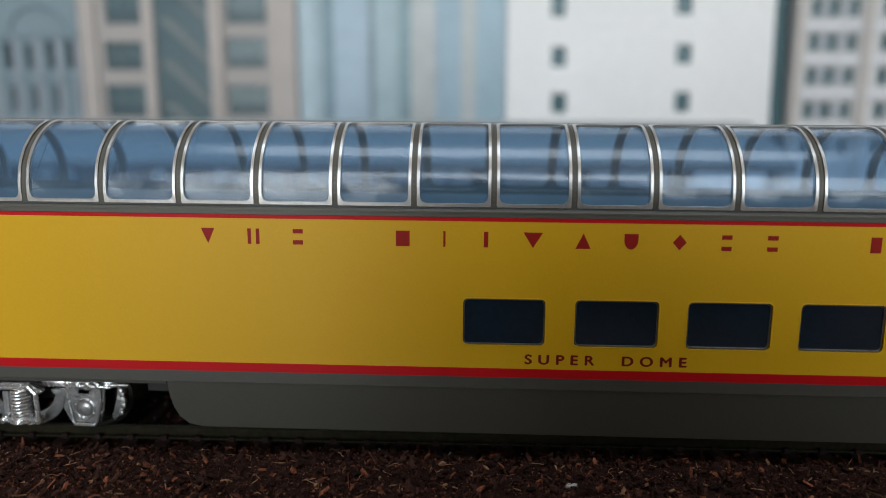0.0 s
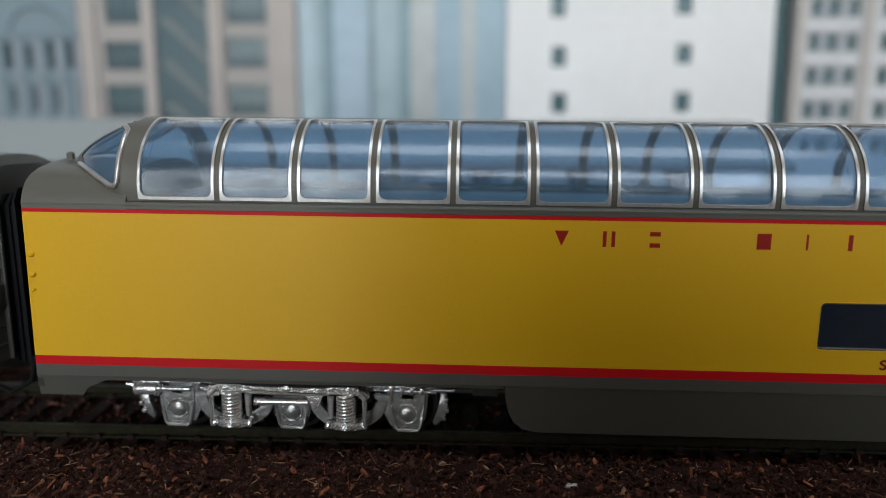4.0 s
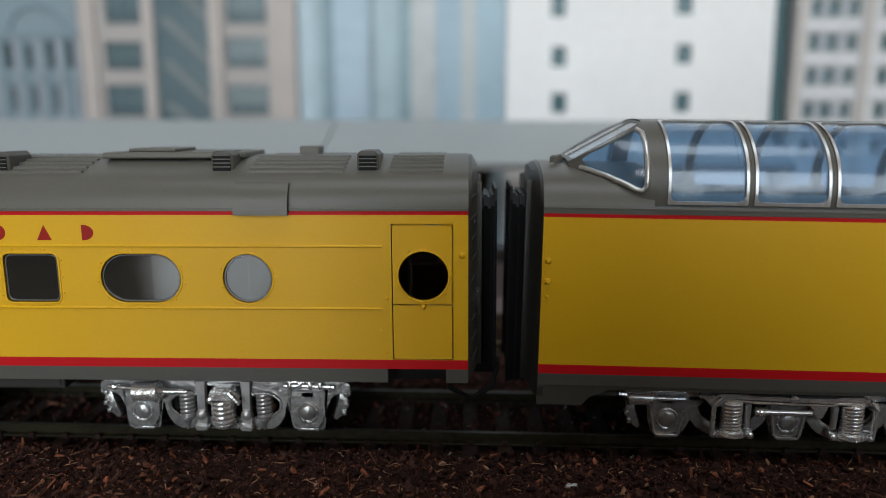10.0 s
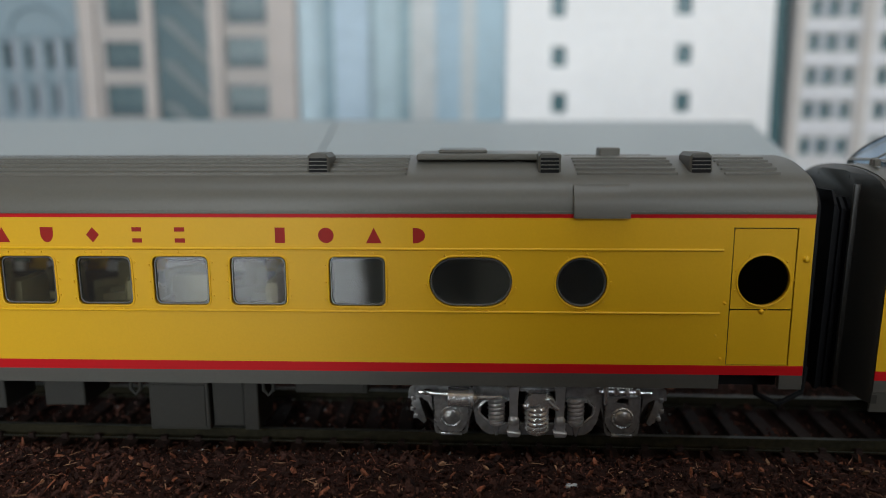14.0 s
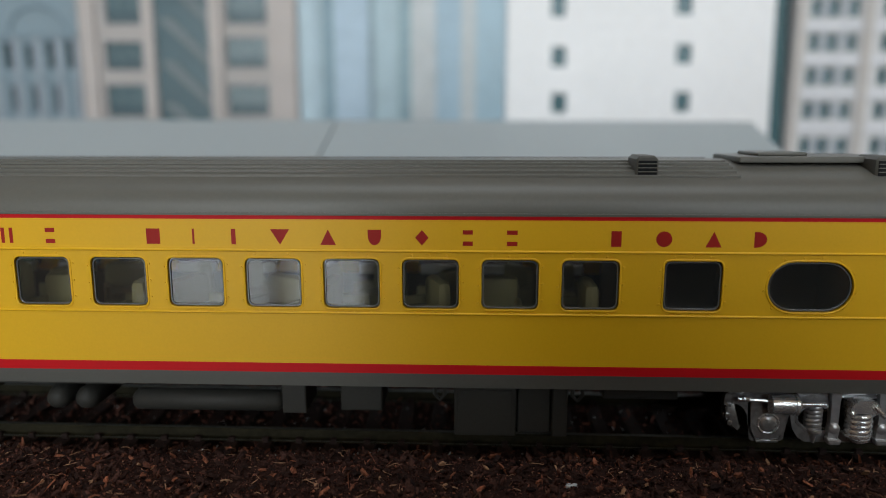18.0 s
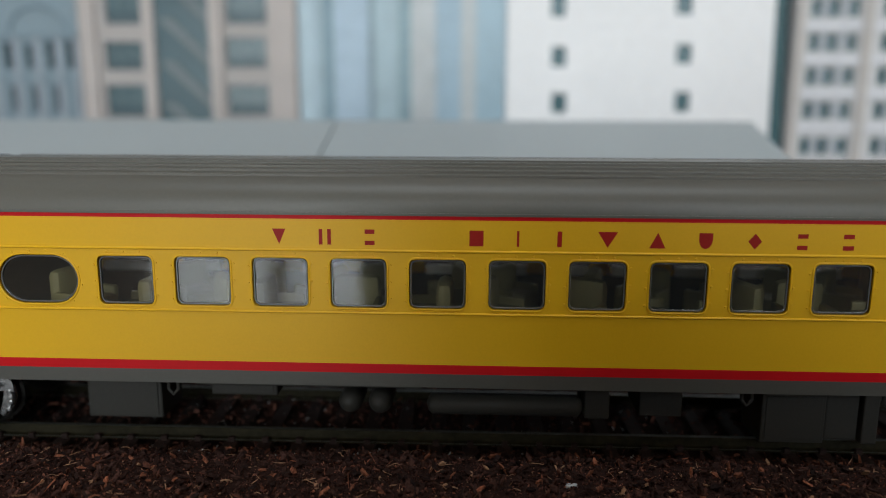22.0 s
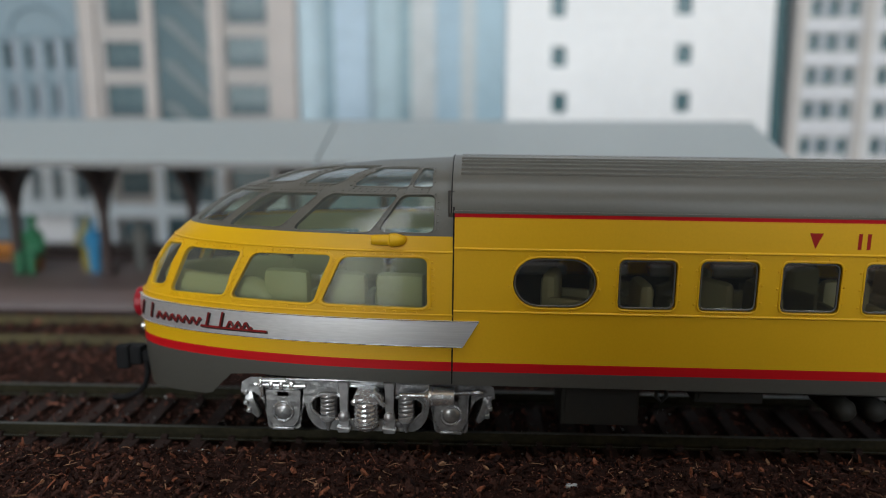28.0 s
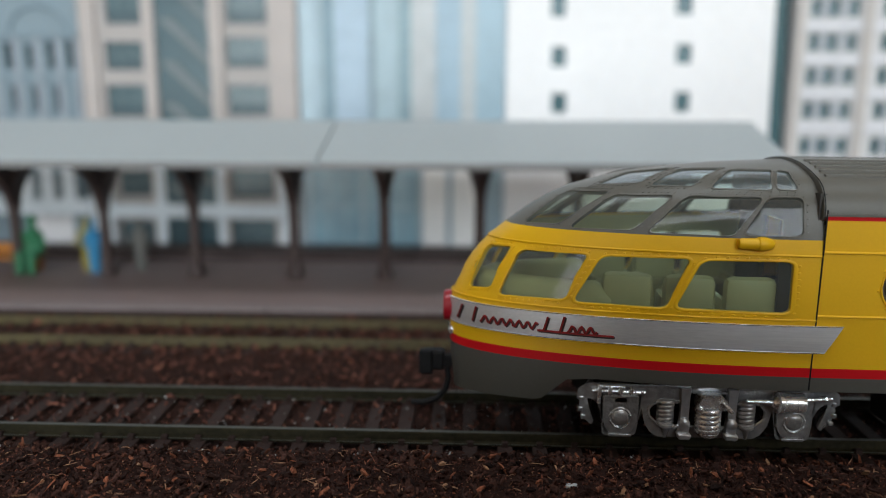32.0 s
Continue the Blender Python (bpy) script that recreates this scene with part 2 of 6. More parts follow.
def sweep(bm, prof, x0, x1, steps=1, cap=True):
    """An open or closed section prof (y, z) drawn out along x."""
    rings = [[bm.verts.new((x0 + (x1 - x0) * i / steps, y, z)) for y, z in prof] for i in range(steps + 1)]
    n = len(prof)
    for a, b in zip(rings, rings[1:]):
        for k in range(n):
            bm.faces.new((a[k], a[(k + 1) % n], b[(k + 1) % n], b[k]))
    if cap:
        bm.faces.new(rings[0][::-1])
        bm.faces.new(rings[-1])


def round_poly(pts, r, n=5):
    """The outline pts with its corners rounded by r."""
    out, m = [], len(pts)
    for i in range(m):
        p, a, b = Vector(pts[i]), Vector(pts[i - 1]), Vector(pts[(i + 1) % m])
        da, db = (a - p), (b - p)
        k = min(r, da.length * 0.48, db.length * 0.48)
        s, e = p + da.normalized() * k, p + db.normalized() * k
        for j in range(n + 1):
            t = j / n
            out.append(tuple((1 - t) ** 2 * s + 2 * t * (1 - t) * p + t * t * e))
    return out


def rrect(x0, z0, x1, z1, r, n=5):
    return round_poly([(x0, z0), (x1, z0), (x1, z1), (x0, z1)], r, n)


def stadium(x0, z0, x1, z1, n=12):
    r = (z1 - z0) / 2
    zc = (z0 + z1) / 2
    out = []
    for xc, start in ((x1 - r, -90), (x0 + r, 90)):
        out += [(xc + r * math.cos(radians(start + 180 * k / n)), zc + r * math.sin(radians(start + 180 * k / n))) for k in range(n + 1)]
    return out[:n + 1] + out[n + 1:] if x1 - x0 > 2 * r + 0.05 else [(xc + r * math.cos(2 * math.pi * k / 28), zc + r * math.sin(2 * math.pi * k / 28)) for k in range(28)]


def inside(p, poly):
    c, j = False, len(poly) - 1
    for i in range(len(poly)):
        (xi, zi), (xj, zj) = poly[i], poly[j]
        if (zi > p[1]) != (zj > p[1]) and p[0] < (xj - xi) * (p[1] - zi) / (zj - zi) + xi:
            c = not c
        j = i
    return c


def plate(bm, outer, holes, place, step=(4.0, 4.0), thick=0.8, back=None):
    """A skin over the flat outline outer with clean holes, laid on a surface by place(u, v, depth); the holes get rims of that thickness."""
    from mathutils import geometry
    verts, edges = [], []
    for poly in [outer] + holes:
        s = len(verts)
        dense = []
        for i in range(len(poly)):
            a, b = Vector(poly[i]), Vector(poly[(i + 1) % len(poly)])
            k = max(1, int(max(abs(b.x - a.x) / step[0], abs(b.y - a.y) / step[1])))
            dense += [a + (b - a) * j / k for j in range(k)]
        verts += dense
        edges += [(s + i, s + (i + 1) % len(dense)) for i in range(len(dense))]
    us, vs = [p[0] for p in outer], [p[1] for p in outer]
    u = min(us) + step[0] / 2
    while u < max(us):
        v = min(vs) + step[1] / 2
        while v < max(vs):
            if inside((u, v), outer) and not any(inside((u, v), h) for h in holes):
                verts.append(Vector((u, v)))
            v += step[1]
        u += step[0]
    co, _, faces, _, _, _ = geometry.delaunay_2d_cdt(verts, edges, [], 0, 1e-5)
    made = {}

    def at(i):
        if i not in made:
            made[i] = bm.verts.new(place(co[i].x, co[i].y, 0.0))
        return made[i]

    for f in faces:
        c = sum((co[i] for i in f), Vector((0, 0))) / len(f)
        if inside(c, outer) and not any(inside(c, h) for h in holes):
            bm.faces.new([at(i) for i in f])
    for poly in holes:
        n = len(poly)
        a = [bm.verts.new(place(p[0], p[1], 0.0)) for p in poly]
        b = [bm.verts.new(place(p[0], p[1], thick)) for p in poly]
        for i in range(n):
            bm.faces.new((a[i], a[(i + 1) % n], b[(i + 1) % n], b[i]))
    bmesh.ops.remove_doubles(bm, verts=bm.verts, dist=1e-4)


def ring(bm, poly, place, width, lift, flat=0.6, depth=0.0):
    """A raised rounded bead that runs round the outline poly."""
    c = Vector((sum(p[0] for p in poly) / len(poly), sum(p[1] for p in poly) / len(poly)))
    n, loops = len(poly), []
    for o, d in ((0.0, depth), (0.0, -lift * flat), (width * 0.3, -lift), (width * 0.7, -lift), (width, -lift * flat), (width, 0.05)):
        row = []
        for i in range(n):
            p, a, b = Vector(poly[i]), Vector(poly[i - 1]), Vector(poly[(i + 1) % n])
            t = (b - a).normalized()
            q = Vector((t.y, -t.x))
            if q.dot(p - c) < 0:
                q = -q
            w = p + q * o
            row.append(bm.verts.new(place(w.x, w.y, d)))
        loops.append(row)
    for a, b in zip(loops, loops[1:]):
        for i in range(n):
            bm.faces.new((a[i], a[(i + 1) % n], b[(i + 1) % n], b[i]))


def pane(bm, poly, place, depth):
    """A sheet that fills the outline poly, that deep below the surface."""
    c = (sum(p[0] for p in poly) / len(poly), sum(p[1] for p in poly) / len(poly))
    rows = [[bm.verts.new(place(c[0] + (p[0] - c[0]) * k, c[1] + (p[1] - c[1]) * k, depth)) for p in poly] for k in (1.02, 0.66, 0.33)]
    n = len(poly)
    for a, b in zip(rows, rows[1:]):
        for i in range(n):
            bm.faces.new((a[i], a[(i + 1) % n], b[(i + 1) % n], b[i]))
    bm.faces.new(rows[-1])


def studs(bm, pts, place, r=0.17, high=0.13):
    """Small domed rivet heads at the points."""
    for u, v in pts:
        base = [bm.verts.new(place(u + r * math.cos(k * math.pi / 3), v + r * math.sin(k * math.pi / 3), 0.0)) for k in range(6)]
        mid = [bm.verts.new(place(u + 0.7 * r * math.cos(k * math.pi / 3), v + 0.7 * r * math.sin(k * math.pi / 3), -0.8 * high)) for k in range(6)]
        for k in range(6):
            bm.faces.new((base[k], base[(k + 1) % 6], mid[(k + 1) % 6], mid[k]))
        bm.faces.new(mid)


def along(poly, gap, out):
    """Points every gap along the outline poly, moved out by out."""
    n = len(poly)
    c = Vector((sum(p[0] for p in poly) / n, sum(p[1] for p in poly) / n))
    length = sum((Vector(poly[(i + 1) % n]) - Vector(poly[i])).length for i in range(n))
    count = max(4, round(length / gap))
    pts, want, done = [], 0.0, 0.0
    for i in range(n):
        a, b = Vector(poly[i]), Vector(poly[(i + 1) % n])
        seg = (b - a).length
        while want < done + seg and len(pts) < count:
            p = a + (b - a) * ((want - done) / max(seg, 1e-6))
            t = (b - a).normalized()
            q = Vector((t.y, -t.x))
            if q.dot(p - c) < 0:
                q = -q
            pts.append(tuple(p + q * out))
            want += length / count
        done += seg
    return pts


def spring(bm, x, y, z0, z1, r, wire, turns, seg=7):
    n = int(turns * 10)
    tube(bm, [(x + r * math.cos(k * 0.2 * math.pi), y + r * math.sin(k * 0.2 * math.pi), z0 + (z1 - z0) * k / n) for k in range(n + 1)], wire, seg)


def side_near(u, v, d):
    return Vector((u, -17.4 + d, v))


def side_far(u, v, d):
    return Vector((u, 17.4 - d, v))


# plain painted shapes that stand in the place of the name on the cars
SHAPES = {
    "bar": [[(0.3, 0), (0.7, 0), (0.7, 1), (0.3, 1)]], "twin": [[(0, 0), (0.3, 0), (0.3, 1), (0, 1)], [(0.7, 0), (1, 0), (1, 1), (0.7, 1)]],
    "stack": [[(0, 0), (1, 0), (1, 0.28), (0, 0.28)], [(0, 0.72), (1, 0.72), (1, 1), (0, 1)]], "block": [[(0.08, 0), (0.92, 0), (0.92, 1), (0.08, 1)]],
    "peak": [[(0, 0), (1, 0), (0.5, 1)]], "drop": [[(0, 1), (0.5, 0), (1, 1)]], "diamond": [[(0.5, 0), (1, 0.5), (0.5, 1), (0, 0.5)]],
    "disc": [[(0.5 + 0.5 * math.cos(k * math.pi / 10), 0.5 + 0.5 * math.sin(k * math.pi / 10)) for k in range(20)]],
    "bowl": [[(0, 1)] + [(0.5 - 0.5 * math.cos(k * math.pi / 10), 0.6 - 0.6 * math.sin(k * math.pi / 10)) for k in range(11)] + [(1, 1)]],
    "dee": [[(0, 0)] + [(0.2 + 0.8 * math.sin(k * math.pi / 10), 0.5 - 0.5 * math.cos(k * math.pi / 10)) for k in range(11)] + [(0, 1)]],
}
ROW = ["drop", "twin", "stack", "block", "bar", "bar", "drop", "peak", "bowl", "diamond", "stack", "stack", "block", "disc", "peak", "dee"]


def mark(bm, kind, x0, x1, z0, z1, place):
    """One plain painted shape inside its box."""
    for shape in SHAPES[kind]:
        bm.faces.new([bm.verts.new(place(x0 + (x1 - x0) * u, z0 + (z1 - z0) * v, -0.02)) for u, v in shape])

# ---- the room that closes the place ----
WALL = material("room_plaster", (0.42, 0.32, 0.22), 0.8, vary=0.06, grain=40, blotch=2, bump=0.05)
FLOORMAT = material("room_floor", (0.42, 0.25, 0.14), 0.5, vary=0.15, grain=30, blotch=3, bump=0.05)


def wall_with_opening(name, axis, at, thick, a0, a1, z0, z1, hole=None):
    """A thick wall across x or y (millimetres) with one opening through it."""
    bm = bmesh.new()
    spans = [(a0, a1, z0, z1)] if hole is None else [(a0, hole[0], z0, z1), (hole[1], a1, z0, z1), (hole[0], hole[1], hole[3], z1), (hole[0], hole[1], z0, hole[2])]
    for p, q, r, s in spans:
        if q - p > 1 and s - r > 1:
            if axis == "y":
                box(bm, p, q, at, at + thick, r, s)
            else:
                box(bm, at, at + thick, p, q, r, s)
    return tagged(part(name, bm, WALL), "plain pale plaster wall of the layout room", "wall", "", "structure")


bm = bmesh.new()
for x0, x1, z0, z1 in ((-2200, -1080, -1000, 1500), (-1080, -160, 960, 1500), (-1080, -160, -1000, -640), (-160, 2200, 1270, 1500), (1370, 2200, 130, 1270), (-160, 2200, -1000, 130)):
    box(bm, x0, x1, -2300, -2180, z0, z1)
tagged(part("wall_south", bm, WALL), "plain pale plaster wall with two tall openings", "wall", "", "structure")
wall_with_opening("wall_north", "y", 900, 120, -2200, 2200, -1000, 1500)
wall_with_opening("wall_west", "x", -2320, 120, -2300, 1020, -1000, 1500)
wall_with_opening("wall_east", "x", 2200, 120, -2300, 1020, -1000, 1500)
bm = bmesh.new()
for x0, x1, y0, y1 in ((-2320, -1060, -2300, 1020), (860, 2320, -2300, 1020), (-1060, 860, -2300, -590), (-1060, 860, -10, 1020)):
    box(bm, x0, x1, y0, y1, 1500, 1600)
tagged(part("ceiling", bm, WALL), "plain white ceiling with an opening for a skylight", "ceiling", "", "structure")
bm = bmesh.new()
box(bm, -2320, 2320, -2300, 1020, -1060, -1000)
tagged(part("floor", bm, FLOORMAT), "plain floor of the layout room", "floor", "", "structure")
BOARD = material("layout_board", (0.3, 0.22, 0.14), 0.6, vary=0.2, grain=60, blotch=8)
bm = bmesh.new()
box(bm, -900, 900, -78, 330, -60, -9.0, 2)
tagged(part("layout_board", bm, BOARD), "wooden board that carries the model railway layout", "board", "", "structure")

# the filming camera on its stand, whose soft shade falls on the train
CAMBLACK = material("camera_black", (0.015, 0.015, 0.016), 0.5, vary=0.2)
filmer = thing("film_camera", 8, -170, -45, "black compact film camera on a short stand before the layout", "camera")
bm = bmesh.new()
box(bm, -48, 63, -25, 22, 26, 146, 6)
part("body", bm, CAMBLACK, filmer)
bm = bmesh.new()
box(bm, 65, 128, 4, 10, 22, 100, 3)
part("side_screen", bm, CAMBLACK, filmer, "flip-out side screen")
bm = bmesh.new()
turned(bm, (-8, 22, 100), (0, 1, 0), [(0, 27), (9, 26), (11, 24), (11.2, 0.1)], 32)
part("lens_barrel", bm, CAMBLACK, filmer)
bm = bmesh.new()
rod(bm, (0, 0, -955), (0, 0, 62), 14, 16)
part("stand_pole", bm, CAMBLACK, filmer)
for k in range(3):
    bm = bmesh.new()
    a = radians(210 + 120 * k)
    tube(bm, [(0, 0, -700), (260 * math.cos(a), 260 * math.sin(a), -955)], 8, 10)
    part("stand_leg", bm, CAMBLACK, filmer)

# unseen bars added before the door light, to break up its reflection in the panes
bm = bmesh.new()
for x0, x1, z0, z1 in ((-1080, -1030, -640, 960), (-210, -160, -640, 960), (-645, -590, -640, 960), (-1030, -210, 905, 960), (-1030, -210, -640, -560), (-1030, -210, 380, 420)):
    box(bm, x0, x1, -2130, -2100, z0, z1, 4)
tagged(part("reflection_bars", bm, WALL), "pale unseen bars added before the door light to streak reflections", "door frame", "", "structure")

# ---- ground ----


def ground_height(x, y):
    """Height of the loose bark bed over the layout, in millimetres."""
    n = noise.noise(Vector((x * 0.06, y * 0.06, 0.3))) * 0.5 + noise.noise(Vector((x * 0.25, y * 0.25, 2.7))) * 0.35
    bed = -3.5
    if y < -9.8:
        bed += 0.75 * min(1, (-9.8 - y) / 2.5) + 0.45 * min(1, max(0, -15 - y) / 6)
    elif y > 16:
        bed += 1.1 * min(1, (y - 16) / 8)
    lean = 0.0486 * max(-22.0, min(0.0, y - 8.75))
    if y < -12.5:
        lean *= max(0.0, 1 - (-12.5 - y) / 4)
    return bed + lean + n * (0.25 if abs(y) < 14 else 1.0)


def ground():
    xs = np.arange(-880, 881, 20.0)
    fine = np.arange(-150, 151, 1.6)
    xs = np.unique(np.concatenate([xs[(xs < -150) | (xs > 150)], fine]))
    ys = np.concatenate([np.arange(-76, -16, 1.6), np.arange(-16, 70, 1.8), np.arange(70, 326, 16)])
    verts = [(x * MM, y * MM, ground_height(x, y) * MM) for x in xs for y in ys]
    k = len(ys)
    faces = [(i * k + j, (i + 1) * k + j, (i + 1) * k + j + 1, i * k + j + 1) for i in range(len(xs) - 1) for j in range(k - 1)]
    me = bpy.data.meshes.new("ground")
    me.from_pydata(verts, [], faces)
    me.materials.append(SOIL)
    me.polygons.foreach_set("use_smooth", [True] * len(me.polygons))
    return tagged(new("ground", me), "dark brown soil bed under the model tracks", "ground", "", "structure")


ground()


def chips(name, count, x0, x1, y0, y1, small, large, mat, label, slim=1.0, lift=0.0):
    """Loose flakes of bark, each a small uneven sliver lying at its own tilt."""
    rng = random.Random(7 + count)
    verts, faces = [], []
    for _ in range(count):
        x, y = rng.uniform(x0, x1), rng.uniform(y0, y1)
        size = small + (large - small) * rng.random() ** 2.5
        ln, wd, th = size, size * rng.uniform(0.18, 0.6) * slim, size * rng.uniform(0.1, 0.26) * slim
        m = Matrix.LocRotScale((x, y, ground_height(x, y) + lift + rng.uniform(0.05, 0.75) * size * 0.6), Euler((rng.gauss(0, 0.6), rng.gauss(0, 0.6), rng.uniform(0, 6.3))), None)
        s, n = len(verts), rng.choice((5, 6, 7))
        for h in (-1, 1):
            for k in range(n):
                a = 2 * math.pi * k / n + rng.uniform(-0.35, 0.35)
                q = rng.uniform(0.5, 1.15) * (0.8 if h > 0 else 1)
                verts.append(tuple((m @ Vector((ln / 2 * q * math.cos(a), wd / 2 * q * math.sin(a), h * th / 2 * rng.uniform(0.6, 1.2)))) * MM))
        faces.append(tuple(range(s + n - 1, s - 1, -1)))
        faces.append(tuple(range(s + n, s + 2 * n)))
        faces += [(s + k, s + (k + 1) % n, s + n + (k + 1) % n, s + n + k) for k in range(n)]
    me = bpy.data.meshes.new(name)
    me.from_pydata(verts, [], faces)
    me.materials.append(mat)
    return tagged(new(name, me), label, "bark chips", "", "stuff")


chips("bark_crumbs", 42000, -100, 100, -48, -10.4, 0.22, 1.0, CRUMB, "fine dark bark crumbs and humus between the chips")
chips("bark_chips", 12000, -104, 104, -50, -12.5, 0.45, 2.6, BARK, "loose red-brown and black bark chips used as ballast")
chips("bark_splinters", 1800, -108, 108, -52, -14.5, 1.2, 4.0, BARK, "thin orange-brown wood splinters among the bark", 0.16)
chips("bark_crumbs", 5200, -170, 170, -13, 15, 0.3, 1.2, CRUMB, "dark bark crumbs between the ties of the track")
chips("bark_chips", 3600, -170, 170, -13, 15, 0.6, 1.7, BARKRED, "bark chips scattered between the ties of the track")
chips("bark_chips", 900, -125, 60, -7.6, 7.6, 0.5, 2.2, BARKRED, "bark chips strewn over the ties", 1.0, 1.35)
chips("pale_grit_grains", 160, -95, 40, -7.6, 7.6, 0.3, 1.0, STONE, "pale grains of grit strewn over the ties", 1.0, 1.35)
chips("bark_chips", 11000, -210, 190, 15, 69, 0.7, 3.0, BARKRED, "reddish bark chips heaped between the two tracks")
chips("pale_flakes", 420, -104, 104, -48, -13, 0.5, 2.0, PALEWOOD, "small pale tan flakes of raw wood in the bark")
chips("pale_splinters", 240, -104, 104, -48, -13, 1.2, 3.4, PALEWOOD, "thin pale splinters of raw wood in the bark", 0.2)


def fibres(name, count, x0, x1, y0, y1, mat, label):
    """Thin curled wood fibres lying on the bark."""
    rng = random.Random(count)
    bm = bmesh.new()
    for _ in range(count):
        x, y = rng.uniform(x0, x1), rng.uniform(y0, y1)
        a, bend, long = rng.uniform(0, 6.3), rng.uniform(-1.3, 1.3), rng.uniform(0.7, 2.6)
        pts, z = [], ground_height(x, y) + rng.uniform(0.5, 1.0)
        for k in range(6):
            pts.append((x, y, z + 0.35 * math.sin(k * 0.6) * rng.uniform(0.2, 1.0)))
            x, y, a = x + math.cos(a) * long / 5, y + math.sin(a) * long / 5, a + bend / 5
        r = rng.uniform(0.035, 0.08)
        tube(bm, pts, [r * 0.6, r, r, r, r, r * 0.5], 5)
    return tagged(part(name, bm, mat), label, "bark fibres", "", "stuff")


fibres("bark_fibres", 110, -95, 95, -48, -14, PALEWOOD, "thin curled pale wood fibres on the bark")
chips("pale_grit", 200, -85, 30, -15.5, -9.6, 0.3, 1.1, STONE, "a few pale grains of grit beside the near rail")
bm = bmesh.new()
box(bm, 15.2, 17.4, -26.2, -25.0, -2.7, -1.75, 0.3)
tagged(part("pale_pebble", bm, STONE, None), "small pale grey pebble lying in the bark", "pebble")

# ---- tracks ----
RAILSECTION = [(-1.2, -2.15), (1.2, -2.15), (1.2, -1.9), (0.3, -1.7), (0.18, -0.7), (0.55, -0.55), (0.55, -0.1), (0.44, 0.0), (-0.44, 0.0), (-0.55, -0.1), (-0.55, -0.55), (-0.18, -0.7), (-0.3, -1.7), (-1.2, -1.9)]


def track(name, yc, label, first, last, railmat):
    t = thing(name, 0, yc, 0, label, "track", "", "structure")
    for side in (-8.75, 8.75):
        bm = bmesh.new()
        sweep(bm, [(side + y, z) for y, z in RAILSECTION], -760, 880)
        rail = part("rail", bm, railmat, t, "weathered greenish-brown steel rail")
        # paler strips: wear on the head, and light caught along head and foot
        if railmat is RAIL:
            bm = bmesh.new()
            box(bm, -760, 880, side - 0.42, side + 0.42, 0.0, 0.02)
            part("worn_lit_head", bm, RAILTOP, rail, "worn running surface with its line of light painted in")
            for o in (-1.2, 1.04):
                bm = bmesh.new()
                box(bm, -760, 880, side + o, side + o + 0.16, -1.95, -1.83)
                part("lit_foot_edge", bm, RAILTOP, rail)
    bm = bmesh.new()
    box(bm, -1.35, 1.35, -15, 15, -4.2, -2.16, 0.18)
    me = None
    rng = random.Random(3)
    x = first
    clips = bmesh.new()
    while x < last:
        if me is None:
            ob = part("tie", bm, TIE, t)
            me = ob.data
        else:
            ob = new("tie", me)
            ob.parent = t
        ob.location = ((x + rng.uniform(-0.15, 0.15)) * MM, rng.uniform(-0.2, 0.2) * MM, 0)
        ob.rotation_euler = (0, 0, radians(rng.uniform(-1.2, 1.2)))
        for side in (-8.75, 8.75):
            for o in (-1.25, 1.25):
                box(clips, x - 0.55, x + 0.55, side + o - 0.4, side + o + 0.4, -2.16, -1.25)
        x += 6.28
    tagged(part("rail_clips", clips, TIE, t), "", "", "", "stuff")
    return t


near_track = track("track_1", 0, "weathered model railway track on dark brown ties", -320, 330, RAIL)
near_track.location.z = -0.52 * MM
near_track.rotation_euler.x = radians(2.8)
track("track_2", 51.5, "second model track with mossy rails, half sunk in bark", -420, 420, MOSSRAIL)

# ---- platform and canopy ----
bm = bmesh.new()
box(bm, -420, 300, 75, 145, -9, 0.3, 0.2)
tagged(part("platform", bm, PLATFORM), "long low station platform with a brown-grey surface", "platform", "", "structure")
bm = bmesh.new()
x = -420
while x < 300:
    box(bm, x, x + 35.6, 69.6, 75, -9, 0.55, 0.25)
    x += 36
# dark strip that stands for the shadow line under the platform edge
edge_shade = bmesh.new()
box(edge_shade, -420, 300, 69.0, 69.6, -9, -0.5)
tagged(part("platform_edge_shade", edge_shade, PLATDARK), "dark brown strip painted for the shadow under the platform edge", "kerb", "", "structure")
tagged(part("platform_edge", bm, PLATEDGE), "pale stone edging of the station platform", "kerb", "", "structure")
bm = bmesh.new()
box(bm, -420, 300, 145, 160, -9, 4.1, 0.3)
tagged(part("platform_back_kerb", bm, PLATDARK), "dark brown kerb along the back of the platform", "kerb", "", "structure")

canopy = thing("platform_canopy", 0, 115.5, 0.3, "long grey gabled canopy roof over the station platform", "canopy", "", "structure")
for x0, x1, extra in ((-420, -46.6, 0), (-46.0, 94, 0)):
    bm = bmesh.new()
    sec = [(-36, 42.1), (-36, 43.0), (0, 55.2), (36, 43.0), (36, 42.1), (0, 54.0)]
    sweep(bm, sec, x0, x1)
    part("roof_panel", bm, CANOPY, canopy, "smooth grey roof sheet")
    bm = bmesh.new()
    box(bm, x0, x1, -36.4, -35.6, 40.6, 42.6, 0.15)
    box(bm, x0, x1, 35.6, 36.4, 40.6, 42.6, 0.15)
    part("fascia", bm, material("canopy_fascia", (0.2, 0.2, 0.2), 0.6), canopy)


